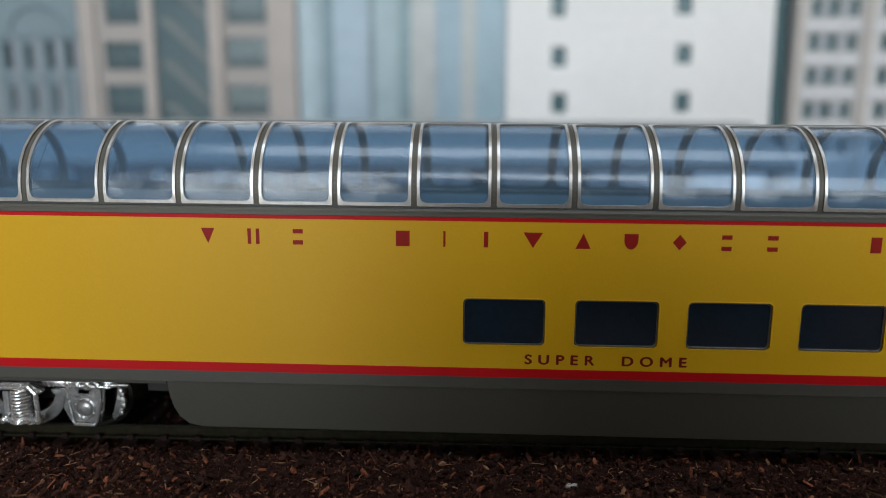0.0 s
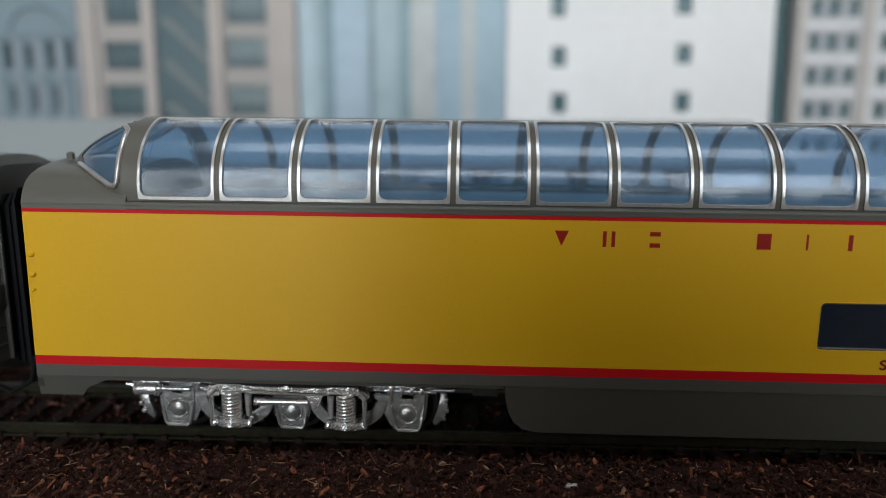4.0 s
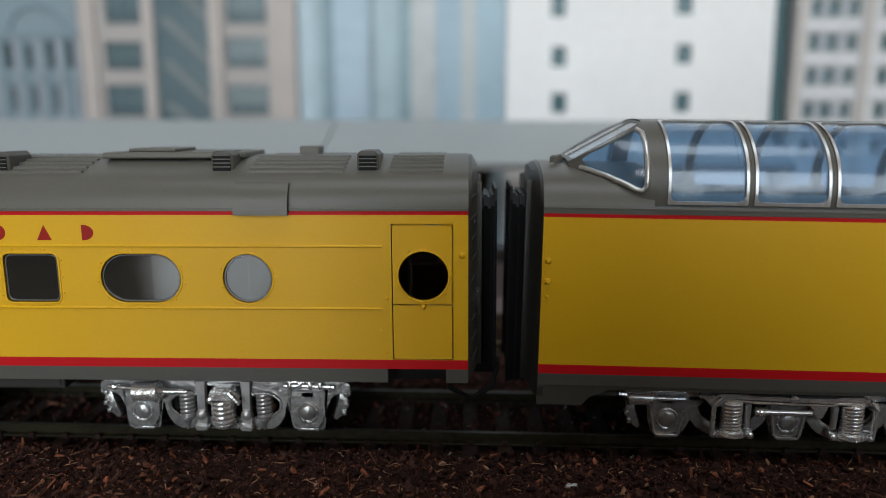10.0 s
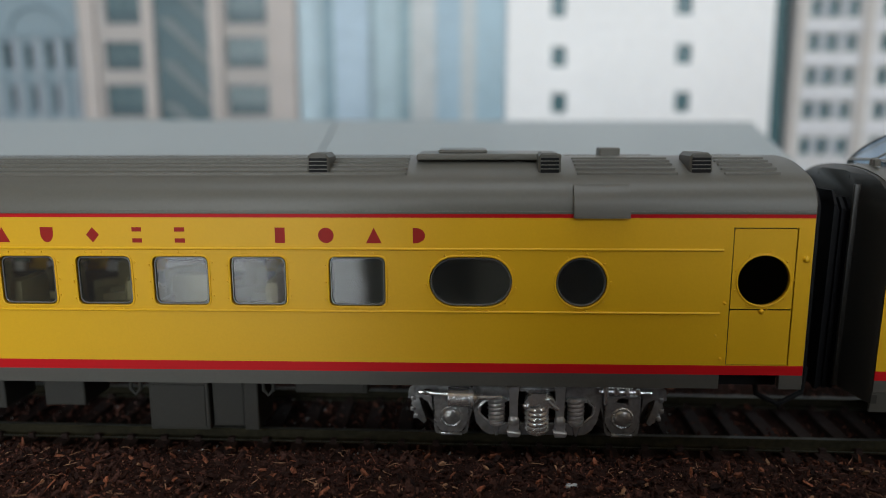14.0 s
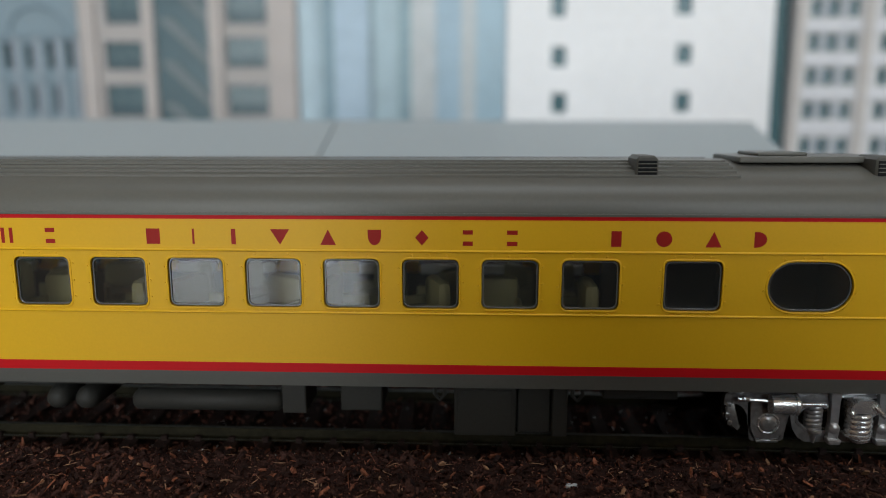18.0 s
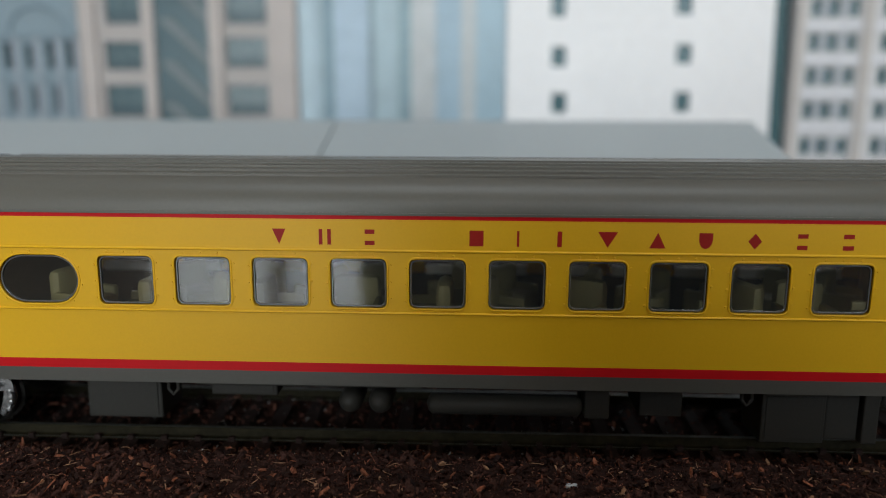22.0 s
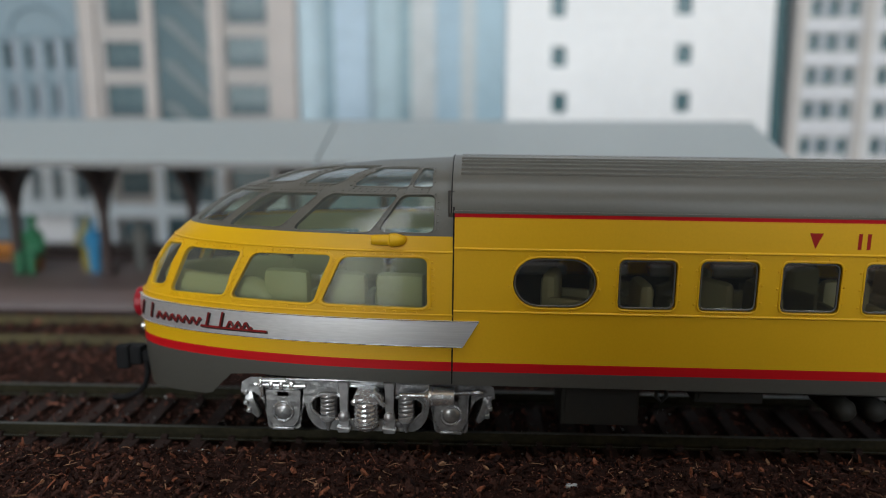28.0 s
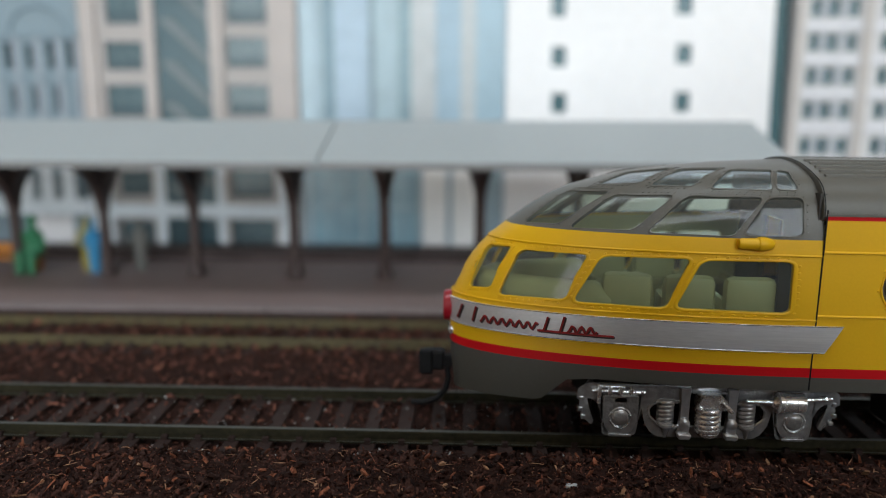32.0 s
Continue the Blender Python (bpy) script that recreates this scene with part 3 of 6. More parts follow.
def canopy_post():
    p = thing("canopy_post", 0, 115.5, 0.3, "dark brown iron canopy post with curved bracket arms", "post", "posts under the canopy")
    bm = bmesh.new()
    turned(bm, (0, 0, 0), (0, 0, 1), [(0, 3.2), (1.2, 3.2), (1.8, 2.5), (3.5, 2.1), (40, 1.75), (41, 2.3), (43.4, 2.3)], 10)
    part("shaft", bm, POST, p)
    for s in (-1, 1):
        bm = bmesh.new()
        arc = [(s * (1.6 + 13.5 * (1 - math.cos(a)) ** 0.8), 23 + 15 * math.sin(a)) for a in [k * math.pi / 16 for k in range(9)]]
        outer = arc + [(s * 16, 42.6), (0, 42.6), (0, 23)]
        a = [bm.verts.new((-1.5, y, z)) for y, z in outer]
        b = [bm.verts.new((1.5, y, z)) for y, z in outer]
        bm.faces.new(a)
        bm.faces.new(b[::-1])
        for i in range(len(outer)):
            bm.faces.new((a[i], a[(i + 1) % len(outer)], b[(i + 1) % len(outer)], b[i]))
        part("bracket", bm, POST, p)
    for s in (-1, 1):
        bm = bmesh.new()
        arc = [(s * (1.6 + 3.4 * (1 - math.cos(k * math.pi / 16)) ** 0.8), 25 + 13 * math.sin(k * math.pi / 16)) for k in range(9)]
        prism(bm, arc + [(0, 41.5), (0, 25)], -1.3, 1.3)
        part("bracket", bm, POST, p)
    bm = bmesh.new()
    box(bm, -1.6, 1.6, -34, 34, 40.6, 42.3, 0.2)
    part("cross_beam", bm, POST, p)
    return p


first_post = canopy_post()
POSTS = [-164.0, -131.3, -98.6, -62.7, -30.4, 3.2, 36.8, 70.4, -197.0, -230.0, -263.0, -296.0, -329.0, -362.0, -395.0]
first_post.location.x = POSTS[0] * MM
for x in POSTS[1:]:
    copy_thing(first_post, Matrix.Translation((x * MM, 0.1155, 0.0003)))

# ---- figures and bench on the platform ----


def figure(x, y, colours, label, seated=False, scale=1.0):
    """A plain painted model figure: one lathe-like body."""
    bm = bmesh.new()
    hip = 5.2 if seated else 9.4
    for s in (-1, 1):
        if seated:
            tube(bm, [(s * 1.4, 0.6, hip), (s * 1.6, -3.6, hip), (s * 1.6, -3.9, 0.3)], [1.3, 1.2, 0.9], 8)
        else:
            tube(bm, [(s * 0.8, 0, 0), (s * 1.0, 0, hip * 0.5), (s * 0.9, 0, hip)], [0.9, 1.0, 1.3], 8)
    turned(bm, (0, 0.4, hip - 1), (0, 0, 1), [(0, 2.2), (1.4, 2.5), (3.5, 2.1), (6.2, 2.6), (7.4, 1.6), (8.0, 0.7), (8.6, 0.8), (9.4, 1.3), (10.6, 1.2), (11.3, 0.5)], 12)
    for s in (-1, 1):
        tube(bm, [(s * 2.4, 0.4, hip + 5), (s * 3.0, -0.4, hip + 2), (s * 2.4, -2.2, hip + 0.6)], [0.75, 0.7, 0.5], 7)
    ob = part("station_figure", bm, colours)
    ob.location = (x * MM, y * MM, 0.0003)
    ob.scale = (scale, scale, scale)
    return tagged(ob, label, "figurine", "figures on the platform")


figure(-159.5, 117, material("green_coat", (0.03, 0.17, 0.08), 0.6), "seated model figure painted in green", True, 1.35)
figure(-141.5, 121, material("ochre_coat", (0.3, 0.25, 0.05), 0.6), "standing model figure painted in ochre")
figure(-136.8, 117, material("blue_coat", (0.03, 0.22, 0.42), 0.6), "standing model figure painted in bright blue")
figure(-122.0, 122, material("grey_coat", (0.12, 0.12, 0.11), 0.6), "standing model figure painted in dark grey")
ORANGE = material("orange_bench_paint", (0.55, 0.2, 0.02), 0.5)
bench = thing("platform_bench", -172, 122, 0.3, "orange platform bench with a slatted seat and back", "bench")
for y0, y1, z0, z1 in ((-3, -0.4, 4.4, 5.2), (0.2, 2.8, 4.4, 5.2), (3.0, 3.7, 6.5, 9.0)):
    bm = bmesh.new()
    box(bm, -12, 12, y0, y1, z0, z1, 0.15)
    part("slat", bm, ORANGE, bench)
for x in (-10, 10):
    bm = bmesh.new()
    box(bm, x - 0.6, x + 0.6, -2.6, 3.4, 0, 4.4, 0.15)
    part("leg", bm, ORANGE, bench)

# ---- city houses behind the platform ----
FY = 178.0


def facade(name, x0, x1, z1, colour, label, windows, glasscol, sink=1.2, depth=26.0, framew=0.0, framecol=None, sills=True, rough=0.7, y=FY):
    """A house front of real depth: a wall with openings, and set-back windows with panes and sills."""
    h = thing(name, (x0 + x1) / 2, y, -4, label, "building", "city houses")
    OFF[0] = (x0 + x1) / 2
    wall = material(name + "_wall", colour, rough, vary=0.07, grain=300, blotch=25, bump=0.1)
    pane_mat = material(name + "_panes", glasscol, 0.25, vary=0.22, grain=150, blotch=60, bump=0.02)
    bm = bmesh.new()
    holes = [[(a, b), (c, b), (c, d), (a, d)] for a, b, c, d in windows]
    plate(bm, [(x0, 0), (x1, 0), (x1, z1 + 4), (x0, z1 + 4)], [[(u, v + 4) for u, v in q] for q in holes], lambda u, v, d: Vector((u, d, v)), (30, 30), sink)
    vs = [(x0, 0), (x1, 0), (x1, z1 + 4), (x0, z1 + 4)]
    a = [bm.verts.new((u, 0, v)) for u, v in vs]
    b = [bm.verts.new((u, depth, v)) for u, v in vs]
    for i in range(4):
        bm.faces.new((a[i], a[(i + 1) % 4], b[(i + 1) % 4], b[i]))
    bm.faces.new(b)
    part("wall", bm, wall, h)
    for p, q, r, s in windows:
        w = bmesh.new()
        box(w, p - 0.2, r + 0.2, sink, sink + 0.6, q + 3.8, s + 4.2)
        win = part("window", w, pane_mat, h)
        if framew:
            f = bmesh.new()
            zc = (q + s) / 2 + 4
            box(f, p, r, sink - 0.35, sink, zc - framew / 2, zc + framew / 2)
            part("transom", f, framecol or wall, win)
            for k in range(1, 3):
                f = bmesh.new()
                xk = p + (r - p) * k / 3
                box(f, xk - framew / 3, xk + framew / 3, sink - 0.3, sink, q + 4, s + 4)
                part("mullion", f, framecol or wall, win)
        if sills:
            f = bmesh.new()
            box(f, p - 0.4, r + 0.4, -0.5, sink, q + 3.4, q + 4.0)
            part("window_sill", f, wall, win)
    OFF[0] = 0.0
    return h, wall

W1 = [(-202.8, 77.3, -199.3, 88.4), (-193.3, 77.3, -190.3, 87.7), (-183.9, 77.3, -180.7, 89.1), (-175.2, 77.3, -172.0, 89.1), (-201.7, 59.4, -198.4, 70.1), (-192.1, 59.0, -188.8, 70.1), (-182.5, 59.0, -179.2, 70.1), (-172.8, 59.5, -170.0, 70.1), (-193.3, 21.1, -190.2, 33.8), (-183.7, 21.2, -180.6, 33.8), (-173.9, 21.3, -170.8, 33.9), (-203.7, 21.1, -200.5, 33.7)]
W2 = [(-157.0, 96.0, -140.4, 112.6), (-158.3, 76.8, -141.0, 88.6), (-158.9, 57.1, -140.8, 70.6), (-104.9, 95.9, -87.5, 112.3), (-105.4, 77.8, -88.1, 90.4), (-105.5, 57.8, -87.7, 70.7), (-156.2, 22.5, -141.4, 33.5), (-156.9, 0.5, -139.8, 10.8), (-133.6, 0.8, -112.5, 12.0), (-105.8, 21.9, -86.1, 34.3), (-107.4, 1.0, -84.9, 11.8), (-157.9, 37.7, -141.2, 52.5), (-105.9, 38.0, -87.5, 52.7)]
W4 = [(32.5, 98.3, 38.6, 107.3), (33.2, 78.2, 39.3, 86.5), (33.7, 59.0, 40.0, 67.3), (84.0, 99.1, 90.5, 107.6), (85.0, 79.4, 91.3, 87.3), (85.5, 59.6, 91.8, 67.8), (34.1, 38.7, 40.4, 45.9), (85.8, 39.0, 92.2, 46.1)]
W5 = [(x, z, x + 3.9, z + 7.2) for z in (41.9, 56.7, 70.7, 84.3, 98.0, 111.5) for x in (138.8, 146.3, 154.5, 168.0, 175.5, 183.7)]
house, wall = facade("ornate_house", -300, -169.5, 128, (0.21, 0.275, 0.315), "blue-grey stone city house with tall narrow windows", W1, (0.006, 0.026, 0.032))
OFF[0] = -234.75
PILASTER = material("pale_pilaster_stone", (0.34, 0.375, 0.42), 0.7)
for z in (26, 51.5, 72.5, 90.5):
    bm = bmesh.new()
    box(bm, -300, -169.6, -1.1, 0, z + 4, z + 5.6, 0.2)
    part("cornice", bm, wall, house)
for x in (-207, -197.5, -188, -178.6, -170.6):
    bm = bmesh.new()
    box(bm, x - 1.1, x + 1.1, -0.9, 0, 56, 94, 0.2)
    part("pilaster", bm, PILASTER, house)
bm = bmesh.new()
tube(bm, [(-187 + 13 * math.cos(k * math.pi / 16), 0, 96 + 12 * math.sin(k * math.pi / 16)) for k in range(17)], 1.4, 8)
part("arch", bm, material("arch_stone", (0.215, 0.285, 0.33), 0.7), house)
# blue-grey stone, its colour lifted to make up for the canopy's shade
GROUNDSTONE = material("brightened_ground_floor_stone", (0.7, 0.76, 0.8), 0.7)
for x in (-207.5, -198.2, -188.4, -178.7):
    bm = bmesh.new()
    box(bm, x - 3.0, x + 3.0, -1.5, -1.15, 21.5, 45, 0.1)
    part("ground_floor_pier", bm, GROUNDSTONE, house, "blue-grey ground-floor cladding, coloured paler to offset the canopy's shade")
bm = bmesh.new()
box(bm, -300, -169.6, -2.2, -1.55, 18.0, 24.5, 0.2)
part("ground_floor_cornice", bm, GROUNDSTONE, house)
bm = bmesh.new()
box(bm, -196, -178.5, -0.4, 0.5, 1.5, 17.5, 0.2)
part("shop_front", bm, material("white_shop_front", (0.8, 0.79, 0.8), 0.6), house, "plain white shop front")
OFF[0] = 0.0

house, wall = facade("cream_house", -168.5, -74.6, 128, (0.41, 0.38, 0.368), "cream stone office house with blue-grey window bays", W2, (0.088, 0.142, 0.16), sink=1.6, framew=0.5, framecol=material("bay_bars", (0.12, 0.17, 0.19), 0.5))
OFF[0] = (-168.5 - 74.6) / 2
for a, b, c, d in W2:
    bm = bmesh.new()
    box(bm, a + 0.6, c - 0.6, 1.1, 1.5, b + 4, b + 4 + 0.32 * (d - b))
    part("lower_sash", bm, bpy.data.materials["dark_sash"] if "dark_sash" in bpy.data.materials else material("dark_sash", (0.046, 0.086, 0.102), 0.4, vary=0.2), house)
bm = bmesh.new()
box(bm, -135.5, -111.5, -0.3, 1.0, 4, 132, 0.2)
bay = part("stair_bay", bm, material("stair_bay_glass", (0.05, 0.1, 0.12), 0.3, vary=0.2), house, "dark blue-green glazed stair bay")
for k in range(6):
    z = 112.5 - 17.6 * k
    bm = bmesh.new()
    prism(bm, [(-134, z + 7), (-128, z + 7), (-112, z - 9), (-112, z - 13)], -1.4, -0.3)
    part("stair_flight", bm, material("stair_grey", (0.17, 0.2, 0.21), 0.6) if k == 0 else bpy.data.materials["stair_grey"], bay)
for x, w in ((-164.5, 3.6), (-138.2, 2.6), (-109.3, 2.8), (-80.5, 5.8)):
    bm = bmesh.new()
    box(bm, x - w, x + w, -2.2, 0, 0.5, 131.5, 0.3)
    part("pier", bm, material("pier_stone", (0.46, 0.415, 0.395), 0.7) if x == -164.5 else bpy.data.materials["pier_stone"], house)
OFF[0] = 0.0

OFF[0] = (-168.5 - 74.6) / 2
for x0, x1 in ((-168.3, -158.4), (-139.2, -134.6), (-111.8, -108.2), (-84.2, -74.8)):
    bm = bmesh.new()
    box(bm, x0, x1, -2.6, -2.25, 0.5, 40, 0.1)
    part("ground_floor_pier", bm, GROUNDSTONE, house, "blue-grey ground-floor cladding, coloured paler to offset the canopy's shade")
bm = bmesh.new()
box(bm, -168.3, -74.8, -3.4, -2.65, 17.0, 23.0, 0.2)
part("ground_floor_cornice", bm, GROUNDSTONE, house)
OFF[0] = 0.0

tower, wall = facade("glass_tower", -74.0, 14.0, 128, (0.3, 0.4, 0.46), "pale blue glass tower with vertical fins", [(-70.3, 1.9, -48.2, 34.5), (-47.0, 0.9, -23.3, 34.6)], (0.22, 0.36, 0.43), rough=0.3, framew=0.6)
OFF[0] = -30.0
STRIPES = [(-73.5, -66.5, (0.336, 0.443, 0.504)), (-66.5, -63.5, (0.264, 0.361, 0.420)), (-63.5, -58.8, (0.136, 0.230, 0.277)), (-58.8, -44.0, (0.304, 0.410, 0.504)), (-44.0, -41.2, (0.176, 0.262, 0.302)), (-41.2, -31.5, (0.288, 0.394, 0.445)),
           (-31.5, -26.0, (0.176, 0.279, 0.319)), (-26.0, -15.4, (0.400, 0.426, 0.437)), (-15.4, -5.0, (0.256, 0.369, 0.454)), (-5.0, 1.5, (0.400, 0.435, 0.445)), (1.5, 13.6, (0.272, 0.394, 0.470))]
for k, (a, b, c) in enumerate(STRIPES):
    m = material("tower_glass", [1.02 * q for q in c], 0.35, vary=0.18, grain=120, blotch=22, bump=0.02)
    z = 39.0
    while z < 130:
        bm = bmesh.new()
        box(bm, a + 0.1, b - 0.1, -0.7 - 0.3 * (k % 2), 0.1, z, z + 6.92, 0.04)
        part("glass_panel", bm, m, tower)
        z += 7.0
for a, b in ((-21.3, -10.8), (-8.3, 2.1)):
    bm = bmesh.new()
    box(bm, a, b, -1.2, 0, 5, 38.8, 0.2)
    part("column", bm, material("white_column", (0.85, 0.85, 0.84), 0.6), tower, "white column at the entrance")
OFF[0] = 0.0

house, wall = facade("white_house", 14.4, 125.4, 128, (0.86, 0.86, 0.87), "plain white rendered office house with few small windows", W4, (0.012, 0.08, 0.1), sills=False)
OFF[0] = (14.4 + 125.4) / 2
for z in (53, 72, 91.5, 111):
    bm = bmesh.new()
    box(bm, 14.8, 121.0, -0.18, 0, z + 4, z + 4.35)
    part("string_course", bm, wall, house)
bm = bmesh.new()
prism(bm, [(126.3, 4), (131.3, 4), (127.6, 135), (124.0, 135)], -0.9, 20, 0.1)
# the side wall's shade is put into this very dark teal
part("shaded_return", bm, material("teal_wall_shade", (0.018, 0.085, 0.1), 0.5, vary=0.2), house, "teal side wall with its shade put into the dark colour")
OFF[0] = 0.0

house, wall = facade("grey_house", 132.2, 260, 128, (0.6, 0.6, 0.61), "pale grey office house with rows of paired windows", W5, (0.015, 0.08, 0.095), sills=False)
OFF[0] = (132.2 + 260) / 2
for x in (134.6, 162.0, 188.5):
    bm = bmesh.new()
    box(bm, x - 2.0, x + 2.0, -1.6, 0, 0.5, 131.5, 0.3)
    part("pier", bm, material("warm_pier", (0.52, 0.49, 0.47), 0.7) if x == 134.6 else bpy.data.materials["warm_pier"], house)
for z0 in (41.9, 56.7, 70.7, 84.3, 98.0, 111.5):
    for x in (142.8, 150.6, 172.0, 179.8):
        bm = bmesh.new()
        box(bm, x, x + 3.4, -0.2, 0, z0 + 4, z0 + 11.2)
        part("bay_panel", bm, material("grey_bay_panel", (0.36, 0.39, 0.43), 0.6) if (z0, x) == (41.9, 142.8) else bpy.data.materials["grey_bay_panel"], house, "grey panel between the windows")
for z in (52.3, 66.2, 80.0, 93.5, 107):
    bm = bmesh.new()
    box(bm, 136.8, 188, -0.5, 0, z + 3.2, z + 6.4, 0.2)
    part("spandrel", bm, material("white_spandrel", (0.68, 0.69, 0.73), 0.7) if z == 52.3 else bpy.data.materials["white_spandrel"], house)
OFF[0] = 0.0
bm = bmesh.new()
box(bm, -900, 900, 215, 220, -60, 330)
tagged(part("backdrop", bm, material("pale_sky_board", (0.7, 0.74, 0.8), 0.8, vary=0.05, grain=3, blotch=1)), "pale blue-grey sky board behind the city houses", "backdrop", "", "structure")

# ---- the train ----
ROOF = [(17.42, 40.5), (17.35, 42.0), (16.8, 43.6), (15.8, 45.0), (14.3, 46.05), (12.5, 46.75), (10.0, 47.6), (7.0, 48.4), (3.5, 48.85), (0.0, 49.0)]


def roof_z(y):
    ys, zs = [p[0] for p in ROOF][::-1], [p[1] for p in ROOF][::-1]
    return float(np.interp(abs(y), ys, zs))


def shell_section(prof, thick):
    """A closed hollow section from a half profile."""
    out = [(-w, z) for w, z in prof] + [(w, z) for w, z in prof[-2::-1]]
    inn = [(y * (1 - thick / 17), z - thick) for y, z in out]
    return out + inn[::-1]


def flat_band(name, x0, x1, z0, z1, mat, car, label="", proud=0.0, thick=0.9):
    for s in (-1, 1):
        bm = bmesh.new()
        y = 17.4 + proud
        box(bm, x0, x1, min(s * y, s * (17.4 - thick)), max(s * y, s * (17.4 - thick)), z0, z1)
        part(name, bm, mat, car, label)


def skin(bm, poly, place, depth):
    """A finely divided sheet over a rounded surface, that deep below it."""
    plate(bm, poly, [], lambda u, v, d: place(u, v, depth), (0.9, 0.9), 0.05)


def framed_windows(car, polys, place, mat, bead=0.34, rivets=True, depth=0.45, framemat=None, gap=2.9, stud=0.23):
    for poly in polys:
        bm = bmesh.new()
        rounded = place not in (side_near, side_far) and mat is NOSEPANE
        (skin if rounded else pane)(bm, poly, place, depth)
        w = part("window", bm, mat, car, "", 80 if rounded else 0)
        bm = bmesh.new()
        ring(bm, poly, place, bead, 0.17, depth=depth + 0.1)
        part("window_frame", bm, framemat or YELLOW, w, "", 45)
        if place in (side_near, side_far):
            c = (sum(p[0] for p in poly) / len(poly), sum(p[1] for p in poly) / len(poly))
            half = max(p[0] for p in poly) - c[0]
            k = 1 - 0.38 / half
            inner = [(c[0] + (p[0] - c[0]) * k, c[1] + (p[1] - c[1]) * (1 - 0.38 / 4.15)) for p in poly]
            bm = bmesh.new()
            ring(bm, inner, lambda u, v, d: place(u, v, d + 0.28), 0.24, 0.1, depth=0.25)
            part("window_rim", bm, RIM, w)
        if rivets:
            bm = bmesh.new()
            studs(bm, along(poly, gap, 0.62), place, stud, 0.2)
            part("rivets", bm, YELLOW, w)


def wheelset(car, x, r=5.25):
    """Two wheels on an axle; turns as the car rolls."""
    bm = bmesh.new()
    for s in (-1, 1):
        turned(bm, (0, s * 7.3, 0), (0, s, 0), [(0, r + 0.6), (0.6, r + 0.6), (0.8, r), (2.6, r - 0.1), (2.7, r - 0.8), (2.2, r - 1.0), (2.2, 1.6), (3.0, 1.4)], 28)
    rod(bm, (0, -12, 0), (0, 12, 0), 0.9, 10)
    keep, lift = OFF
    OFF[0] = OFF[1] = 0.0
    ob = part("wheelset", bm, DARKIRON, car, "dark steel wheels on an axle", 35)
    OFF[0], OFF[1] = keep, lift
    ob.location = ((x - keep) * MM, 0, (r + OFF[1]) * MM)
    WHEELS.append((ob, (x - keep) * MM, r, OFF[1]))
    return ob


WHEELS = []


def journal(bm, x, s, z=5.0, low=0.9):
    """An axle box: ribbed housing, bolted round cover and a strap under it."""
    y = s * 13.0
    prism(bm, round_poly([(x - 3.2, z + 3.4), (x + 3.2, z + 3.4), (x + 2.9, z - 1.8 * low), (x + 2.0, z - 3.9 * low), (x - 2.0, z - 3.9 * low), (x - 2.9, z - 1.8 * low)], 0.5, 2), y - 0.9, y + 0.5, 0.15)
    for q in (-1, 1):
        prism(bm, [(x + q * 2.4, z + 3.6), (x + q * 3.7, z + 3.6), (x + q * 3.2, z - 1.0), (x + q * 2.5, z - 4.0 * low), (x + q * 1.8, z - 4.0 * low), (x + q * 2.3, z - 1.0)], y - 0.5, y + s * 0.5 + 0.5, 0.12)
        for k in range(3):
            box(bm, x + q * 2.75 - 0.32, x + q * 2.75 + 0.32, min(y, y + s * 0.85), max(y, y + s * 0.85), z + 1.7 - 1.7 * k, z + 2.3 - 1.7 * k, 0.15)
    turned(bm, (x, y + s * 0.45, z - 0.6), (0, s, 0), [(0, 2.0), (0.5, 2.0), (0.65, 1.75), (0.55, 1.55), (0.75, 1.4), (0.95, 1.0), (1.0, 0.1)], 18)
    for k in range(8):
        a = k * math.pi / 4 + 0.3
        turned(bm, (x + 1.75 * math.cos(a), y + s * 0.95, z - 0.6 + 1.75 * math.sin(a)), (0, s, 0), [(0, 0.25), (0.25, 0.22), (0.35, 0.05)], 6)
    box(bm, x - 1.9, x + 1.9, min(y, y + s * 1.1), max(y, y + s * 1.1), z - 4.5 * low, z - 3.9 * low, 0.15)
    box(bm, x - 1.2, x + 1.2, min(y, y + s * 0.9), max(y, y + s * 0.9), z + 2.0, z + 3.2, 0.2)


def hanger(bm, x, d, s):
    """A brake shoe and its hanger, a thin crescent at the truck's end; d points to the truck's middle."""
    y = s * 12.5
    prism(bm, round_poly([(x + d * 0.4, 8.6), (x + d * 1.5, 8.8), (x + d * 1.7, 6.6), (x + d * 2.9, 3.2), (x + d * 2.3, 2.5), (x + d * 1.0, 4.0), (x + d * 0.1, 6.0)], 0.3, 2), y - 0.8, y + 0.8, 0.2)
    for z, k in ((7.6, 0.5), (5.6, 0.4), (4.2, 0.9)):
        box(bm, x + d * k - 0.45, x + d * k + 0.45, min(y, y + s * 1.2), max(y, y + s * 1.2), z - 0.45, z + 0.45, 0.2)
    rod(bm, (x + d * 0.9, y, 8.4), (x + d * 2.6, y, 9.6), 0.35, 8)


def cylinder_gear(bm, x, d, s):
    """A brake cylinder with its push rod."""
    y = s * 14.6
    turned(bm, (x, y, 8.9), (d, 0, 0), [(-2.2, 0.9), (-2.0, 1.25), (-1.5, 1.3), (-1.4, 1.15), (1.5, 1.2), (1.6, 1.35), (2.0, 1.35), (2.1, 0.9), (2.6, 0.75), (2.8, 0.42), (7.6, 0.38), (7.7, 0.1)], 18)
    box(bm, x - 2.4, x + 2.4, y - 0.5, y + 0.5, 9.7, 10.5, 0.15)


